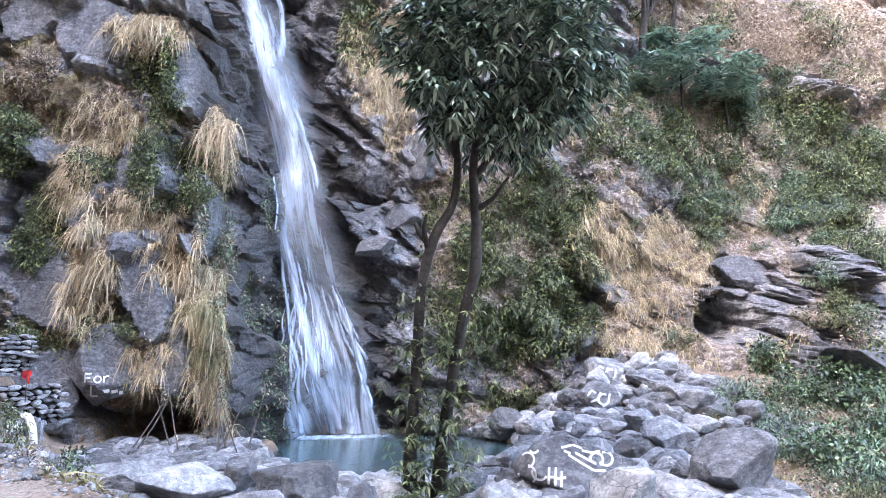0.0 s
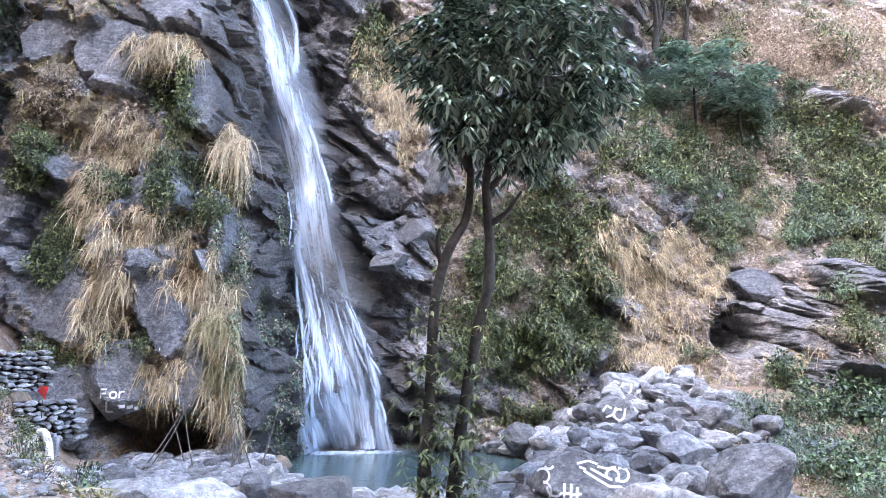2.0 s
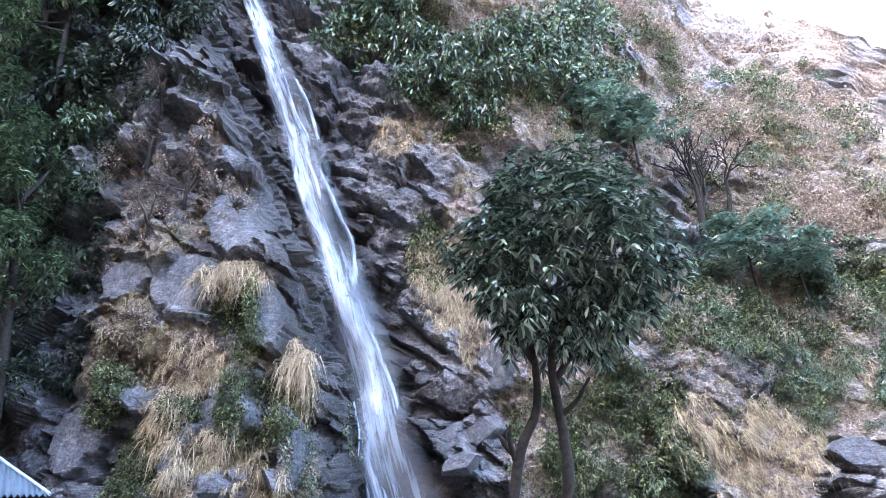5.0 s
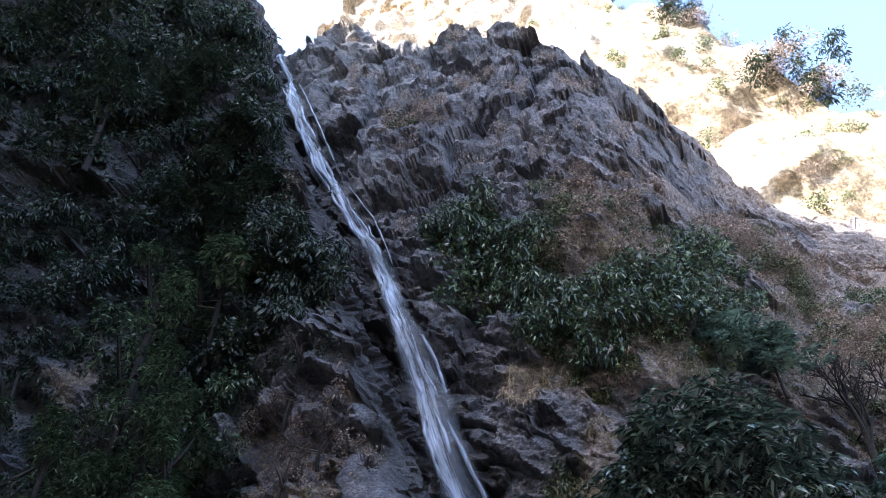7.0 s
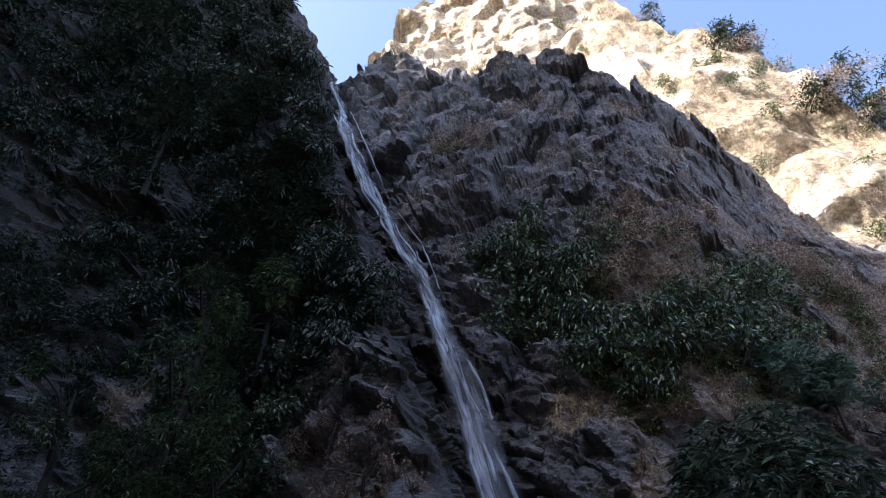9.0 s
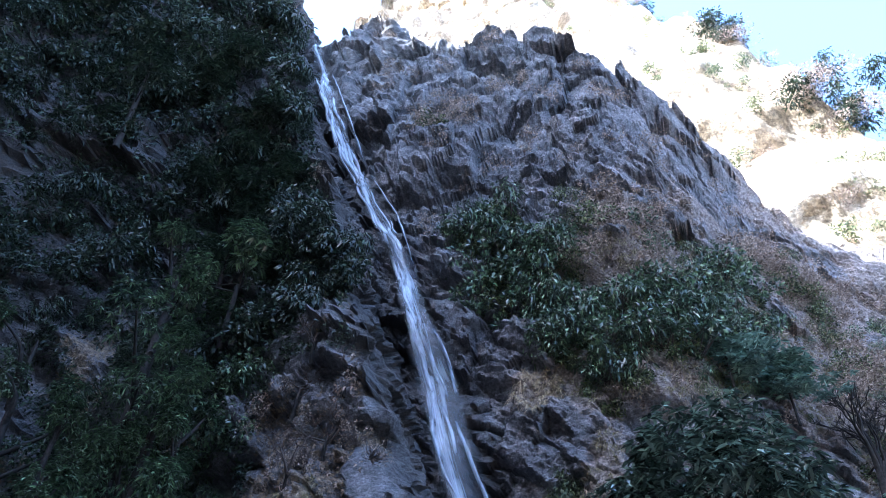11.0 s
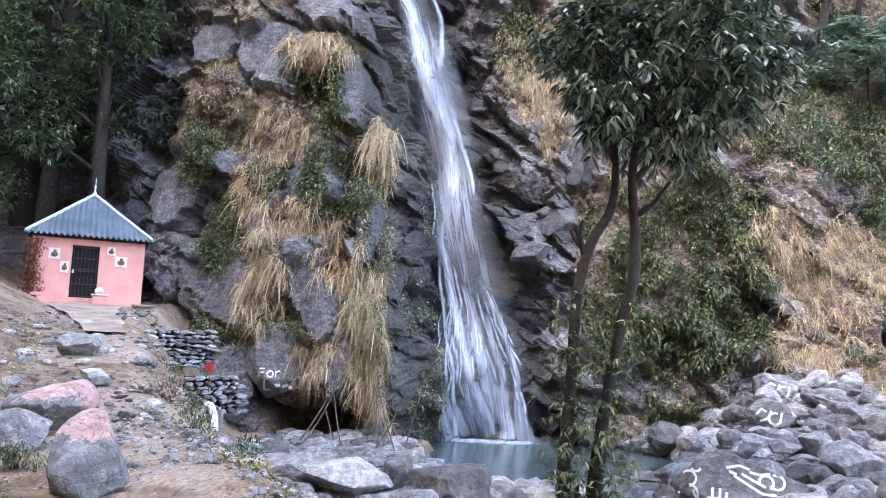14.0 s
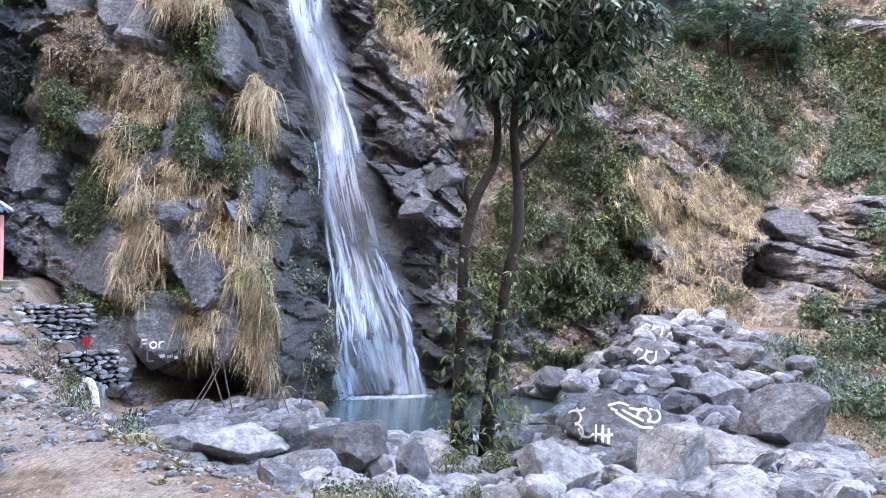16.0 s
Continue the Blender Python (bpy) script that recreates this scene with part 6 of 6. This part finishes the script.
for name, size, at in (
    ("front_wall", (W / 2 + door_x - door_w / 2, 0.2, H), (-W / 2 + (W / 2 + door_x - door_w / 2) / 2, 0.1, H / 2)),
    ("front_wall", (W / 2 - door_x - door_w / 2, 0.2, H), (W / 2 - (W / 2 - door_x - door_w / 2) / 2, 0.1, H / 2)),
    ("lintel", (door_w, 0.2, H - door_h - 0.22), (door_x, 0.1, H - (H - door_h - 0.22) / 2)),
    ("threshold", (door_w, 0.2, 0.22), (door_x, 0.1, 0.11)),
    ("side_wall", (0.2, DEEP - 0.2, H), (-W / 2 + 0.1, 0.2 + (DEEP - 0.2) / 2, H / 2)),
    ("side_wall", (0.2, DEEP - 0.2, H), (W / 2 - 0.1, 0.2 + (DEEP - 0.2) / 2, H / 2)),
    ("back_wall", (W - 0.4, 0.2, H), (0, DEEP - 0.1, H / 2)),
):
    part(name, box_mesh(name, size, PINK, 0.012, pose(*at)), shrine)
part("floor", box_mesh("floor", (W - 0.4, DEEP - 0.4, 0.1), CONCRETE, 0, pose(0, DEEP / 2, 0.05)), shrine)
part("fascia", box_mesh("fascia", (W + 0.22, DEEP + 0.22, 0.08), DARK, 0.01, pose(0, DEEP / 2, H + 0.04)), shrine, "dark timber under the roof edge")
plinth = box_mesh("plinth", (W + 1.0, DEEP + 0.9, 0.5), CONCRETE, 0.03, pose(0.05, DEEP / 2 - 0.3, -0.25))
part("plinth", plinth, shrine, "grey concrete plinth")
# corrugated roof, one sheet a side
half, rise = W / 2 + 0.20, 1.68
for side in range(4):
    s = np.linspace(-half, half, 150)
    wave = 0.045 * np.cos(s * 2 * math.pi / 0.17)
    t = 1 - abs(s) / half
    low = np.stack([s, -half + 0 * s, 0 * s + wave], 1)
    high = np.stack([s, -half + half * t, rise * t + wave], 1)
    V = np.concatenate([low, high, low - np.array([0, 0, 0.012]), high - np.array([0, 0, 0.012])])
    m = len(s)
    i = np.arange(m - 1)
    F = np.concatenate([np.stack([i, i + 1, m + i + 1, m + i], 1), np.stack([2 * m + i, 3 * m + i, 3 * m + i + 1, 2 * m + i + 1], 1), np.stack([i, 2 * m + i, 2 * m + i + 1, i + 1], 1)])
    me = mesh_of("roof_sheet", V, [F], ROOF, False)
    part("roof_sheet", me, shrine, "blue corrugated metal", pose(0, DEEP / 2, H + 0.09, 0, 0, 90 * side))
    run = [(-half, -half, 0.03), (-half / 2, -half / 2, rise / 2 + 0.03), (0, 0, rise + 0.03)]
    part("hip_cap", tubes("hip_cap", [(run, (0.055, 0.055, 0.055))], CAP, 8), shrine, "pale metal hip cap", pose(0, DEEP / 2, H + 0.09, 0, 0, 90 * side))
bm = bmesh.new()
for z, r, d in ((0.0, 0.07, 0.12), (0.12, 0.03, 0.2), (0.26, 0.05, 0.09), (0.36, 0.015, 0.25)):
    bmesh.ops.create_cone(bm, cap_ends=True, segments=12, radius1=r, radius2=r * 0.6, depth=d, matrix=pose(0, 0, z + d / 2))
part("finial", bm_mesh("finial", bm, CAP), shrine, "pale finial", pose(0, DEEP / 2, H + rise + 0.1))
# The unlit inside is a near-black sheet set behind the bars.
door = part("door", box_mesh("door", (door_w - 0.02, 0.03, door_h - 0.02), DARK, 0, pose(0, 0.16, door_h / 2)), shrine, "dark doorway behind iron bars", pose(door_x, 0, 0.22))
for k in range(7):
    part("bar", box_mesh("bar", (0.018, 0.02, door_h - 0.05), IRON, 0.003, pose(-door_w / 2 + 0.06 + k * (door_w - 0.12) / 6, 0.06, door_h / 2)), door)
for z in (0.05, 0.45, 0.88, 0.94, 1.3, door_h - 0.05):
    part("rail", box_mesh("rail", (door_w - 0.04, 0.025, 0.03), IRON, 0.003, pose(0, 0.075, z)), door)
part("latch", box_mesh("latch", (0.07, 0.03, 0.12), TILE, 0.01, pose(-door_w / 2 + 0.07, 0.03, 0.85)), door, "pale metal latch")
for x, z, w, h in ((-1.02, 1.62, 0.34, 0.36), (-0.70, 1.2, 0.26, 0.38), (0.66, 1.82, 0.27, 0.28), (0.98, 1.48, 0.38, 0.36)):
    pl = part("plaque", box_mesh("plaque", (w, 0.03, h), TILE, 0.006, pose(0, -0.014, 0)), shrine, "white tile with a dark picture", pose(x, 0, z))
    bm = bmesh.new()
    bmesh.ops.create_icosphere(bm, subdivisions=2, radius=0.5, matrix=pose(0, -0.034, -0.03) @ Matrix.Diagonal((w * 0.62, 0.012, h * 0.5, 1)))
    bmesh.ops.create_icosphere(bm, subdivisions=2, radius=0.5, matrix=pose(0.01, -0.036, h * 0.2) @ Matrix.Diagonal((w * 0.3, 0.012, h * 0.3, 1)))
    part("picture", bm_mesh("picture", bm, TILE_DARK), pl)
ped = thing("pedestal", "small pink pedestal in front of the shrine door", "pedestal", at=HUT @ pose(0.42, -0.42, 0))
part("block", box_mesh("block", (0.46, 0.4, 0.3), PINK, 0.02, pose(0, 0, 0.15)), ped)
part("cap", box_mesh("cap", (0.52, 0.46, 0.05), TILE, 0.01, pose(0, 0, 0.325)), ped, "white cap")
ob = new("statue", rock_mesh("statue", 590, TILE, 4, cuts=8))
ob.matrix_basis = HUT @ pose(0.40, -0.42, 0.35) @ Matrix.Diagonal((0.30, 0.2, 0.24, 1))
tagged(ob, "small white stone statue on the pedestal", "statue")
for k, (x, y, z, sx, sy, sz) in enumerate(((-1.15, -0.35, 0.0, 0.5, 0.3, 0.22), (-1.3, -0.25, 0.22, 0.6, 0.4, 0.1), (1.75, -0.7, 0.0, 0.7, 0.4, 0.06))):
    ob = new("stone_block", box_mesh("stone_block", (sx, sy, sz), PINK if k < 2 else CONCRETE, 0.02, pose(0, 0, sz / 2)))
    ob.matrix_basis = HUT @ pose(x, y, z, 0, 0, 8 * k)
    tagged(ob, "low pink-washed block beside the shrine wall", "block")
rng = np.random.default_rng(71)
P = np.stack([rng.normal(-1.62, 0.14, 900), rng.uniform(-0.35, 0.02, 900), rng.uniform(0.1, 2.05, 900)], 1)
vine = new("creeper", joined("creeper", [leaf_cloud(P, unit(np.array([0, -0.6, -0.4]) + rng.normal(size=P.shape)), rng.uniform(0.07, 0.15, 900), rng.uniform(0.04, 0.07, 900), rng)], leaf_material("red_creeper", (0.10, 0.03, 0.02), (0.22, 0.09, 0.04), 0.6)))
vine.matrix_basis = HUT
tagged(vine, "reddish creeper climbing the corner of the shrine", "creeper")

# concrete strip of the path below the shrine
xs = np.linspace(0, 1, 26)
ws = np.linspace(-1, 1, 9)
A, B = np.meshgrid(ws, xs)
a, b = A.ravel(), B.ravel()
cx, cy = -11.2 + (-16.1 + 11.2) * b, 15.2 + (20.7 - 15.2) * b
hw = 0.45 + 0.75 * b ** 2 + 0.08 * vnoise(np.stack([b * 9, a, 0 * a], 1), 5)
X, Y = cx + a * hw * 0.777, cy + a * hw * 0.63
V = np.stack([X, Y, np.maximum(ground_z(X, Y) + 0.06, 0) + 0.02 * vnoise(np.stack([X * 2, Y * 2, 0 * X], 1), 6)], 1)
tagged(new("path_concrete", mesh_of("path_concrete", V, [sheet_faces(9, 26)], plain("worn_path_concrete", (0.25, 0.205, 0.165), 0.95, 0.4, 1.6), True)), "worn grey concrete strip leading to the shrine", "path", kind="structure")

# ------------------------------------------------------------------ dry stone walls, flag, arch, dead branches
def stone_wall(name, label, start, end, base, top, rows, seed):
    rng = np.random.default_rng(seed)
    a, b = np.array(start), np.array(end)
    length = np.linalg.norm(b - a)
    turn = math.degrees(math.atan2(*(b - a)[::-1]))
    t = thing(name, label, "wall", at=pose(a[0], a[1], base, 0, 0, turn))
    kinds = [rock_mesh("stone", seed + k, PALE_STONE if k % 2 else BOULDER, 3, cuts=14, facing=(0, -1, 0.1), rough=0.09) for k in range(6)]
    h = (top - base) / rows
    # Near-black core: the shade in the gaps is its colour.
    part("core", box_mesh("core", (length, 0.3, top - base - 0.03), DARK, 0, pose(length / 2, 0.22, (top - base) / 2)), t)
    for r in range(rows):
        x = -0.1 * rng.random()
        while x < length:
            w = h * rng.uniform(1.2, 3.0)
            ob = part("stone", kinds[rng.integers(0, 6)], t)
            ob.matrix_basis = pose(x + w / 2, 0.1 + 0.05 * rng.normal(), r * h + 0.12 * h * rng.normal(), 0, rng.uniform(-12, 12), 0) @ Matrix.Diagonal((w * 1.05, 0.4, h * rng.uniform(0.8, 1.35), 1))
            x += w


stone_wall("dry_stone_wall", "grey dry stone wall below the shrine", (-12.35, 19.2), (-11.35, 20.5), 0.55, 1.62, 9, 800)
stone_wall("retaining_wall", "low rough stone wall on the bank", (-11.3, 19.1), (-10.3, 20.2), -0.7, 0.35, 8, 820)
flag = thing("flag", "small red cloth flag on a thin pole", "flag", at=pose(-10.75, 19.3, 0.15) @ Matrix.Diagonal((0.75, 0.75, 0.75, 1)))
part("pole", tubes("pole", [([(0, 0, -0.3), (0, 0, 0.3), (0.01, 0, 0.8)], (0.012, 0.012, 0.01))], TWIG, 6), flag)
A, B = np.meshgrid(np.linspace(0, 1, 8), np.linspace(0, 1, 8))
a, b = A.ravel(), B.ravel()
V = np.stack([-0.16 + 0.32 * b * 1.0 * (1 - 0.2 * a) - 0.16 * (1 - b) * 0 + 0.02 * np.sin(7 * a), -0.03 * np.sin(6 * b + 3 * a), 0.78 - 0.48 * a * (0.5 + 0.5 * b)], 1)
part("cloth", mesh_of("cloth", V, [sheet_faces(8, 8)], RED, True), flag)
arch = thing("arch", "white-painted curved stone arch on the bank", "arch", at=pose(-10.1, 18.3, -1.25))
part("rim", tubes("rim", [([(-0.3, 0, 0.55), (-0.15, 0, 0.92), (0.05, -0.05, 0.95), (0.2, -0.1, 0.6), (0.3, -0.15, 0.0)], (0.07, 0.08, 0.09, 0.09, 0.08))], WHITE_PAINT, 9), arch)
part("back", box_mesh("back", (0.5, 0.3, 0.9), BOULDER, 0.08, pose(0, 0.2, 0.42)), arch)
for k in range(9):
    x, y = rng.uniform(-9.6, -5.8), rng.uniform(21.9, 22.8)
    lean_x = rng.uniform(-0.9, 0.9)
    run = ([(x, y, -1.75), (x + lean_x * 0.5, y + 0.5, -1.0), (x + lean_x, y + 1.0, -0.2 + 0.4 * rng.random())], (0.022, 0.018, 0.01))
    tagged(new("dead_branch", tubes("dead_branch", [run], TWIG, 6, k)), "dead grey branch leaning against the cliff foot", "branch", "dead branches at the cliff foot")

# fallen leaves on the terrace
rng = np.random.default_rng(91)
X, Y = rng.uniform(-14, 1, 16000), rng.uniform(3.5, 19, 16000)
side = abs((X + 3.6) * -0.777 + (Y - 5.5) * -0.63)
ok = (ground_z(X, Y) > -0.9) & (rng.random(16000) < 0.15 + 0.85 * ss(0.6, 1.6, side)) & clustered(X * 1.5, Y * 1.5, 7, -0.2)
X, Y = X[ok], Y[ok]
P = np.stack([X, Y, ground_z(X, Y) + 0.035], 1)
D = unit(rng.normal(size=P.shape) * np.array([1, 1, 0.25]))
near = np.stack([rng.uniform(-6.5, 1.5, 5200), rng.uniform(3.8, 9.0, 5200)], 1)
near = near[(ground_z(near[:, 0], near[:, 1]) > -0.6) & clustered(near[:, 0] * 1.6, near[:, 1] * 1.6, 9, 0.0)]
P = np.concatenate([P, np.column_stack([near, ground_z(near[:, 0], near[:, 1]) + 0.03])])
D = np.concatenate([D, unit(rng.normal(size=(len(near), 3)) * np.array([1, 1, 0.25]))])
L = rng.uniform(0.03, 0.07, len(P))
tagged(new("leaf_litter", joined("leaf_litter", [leaf_cloud(P, D, L, L * 0.6, rng, 0.0)], LEAF_DRY)), "dry brown leaf litter beside the path", "leaf litter", kind="stuff")
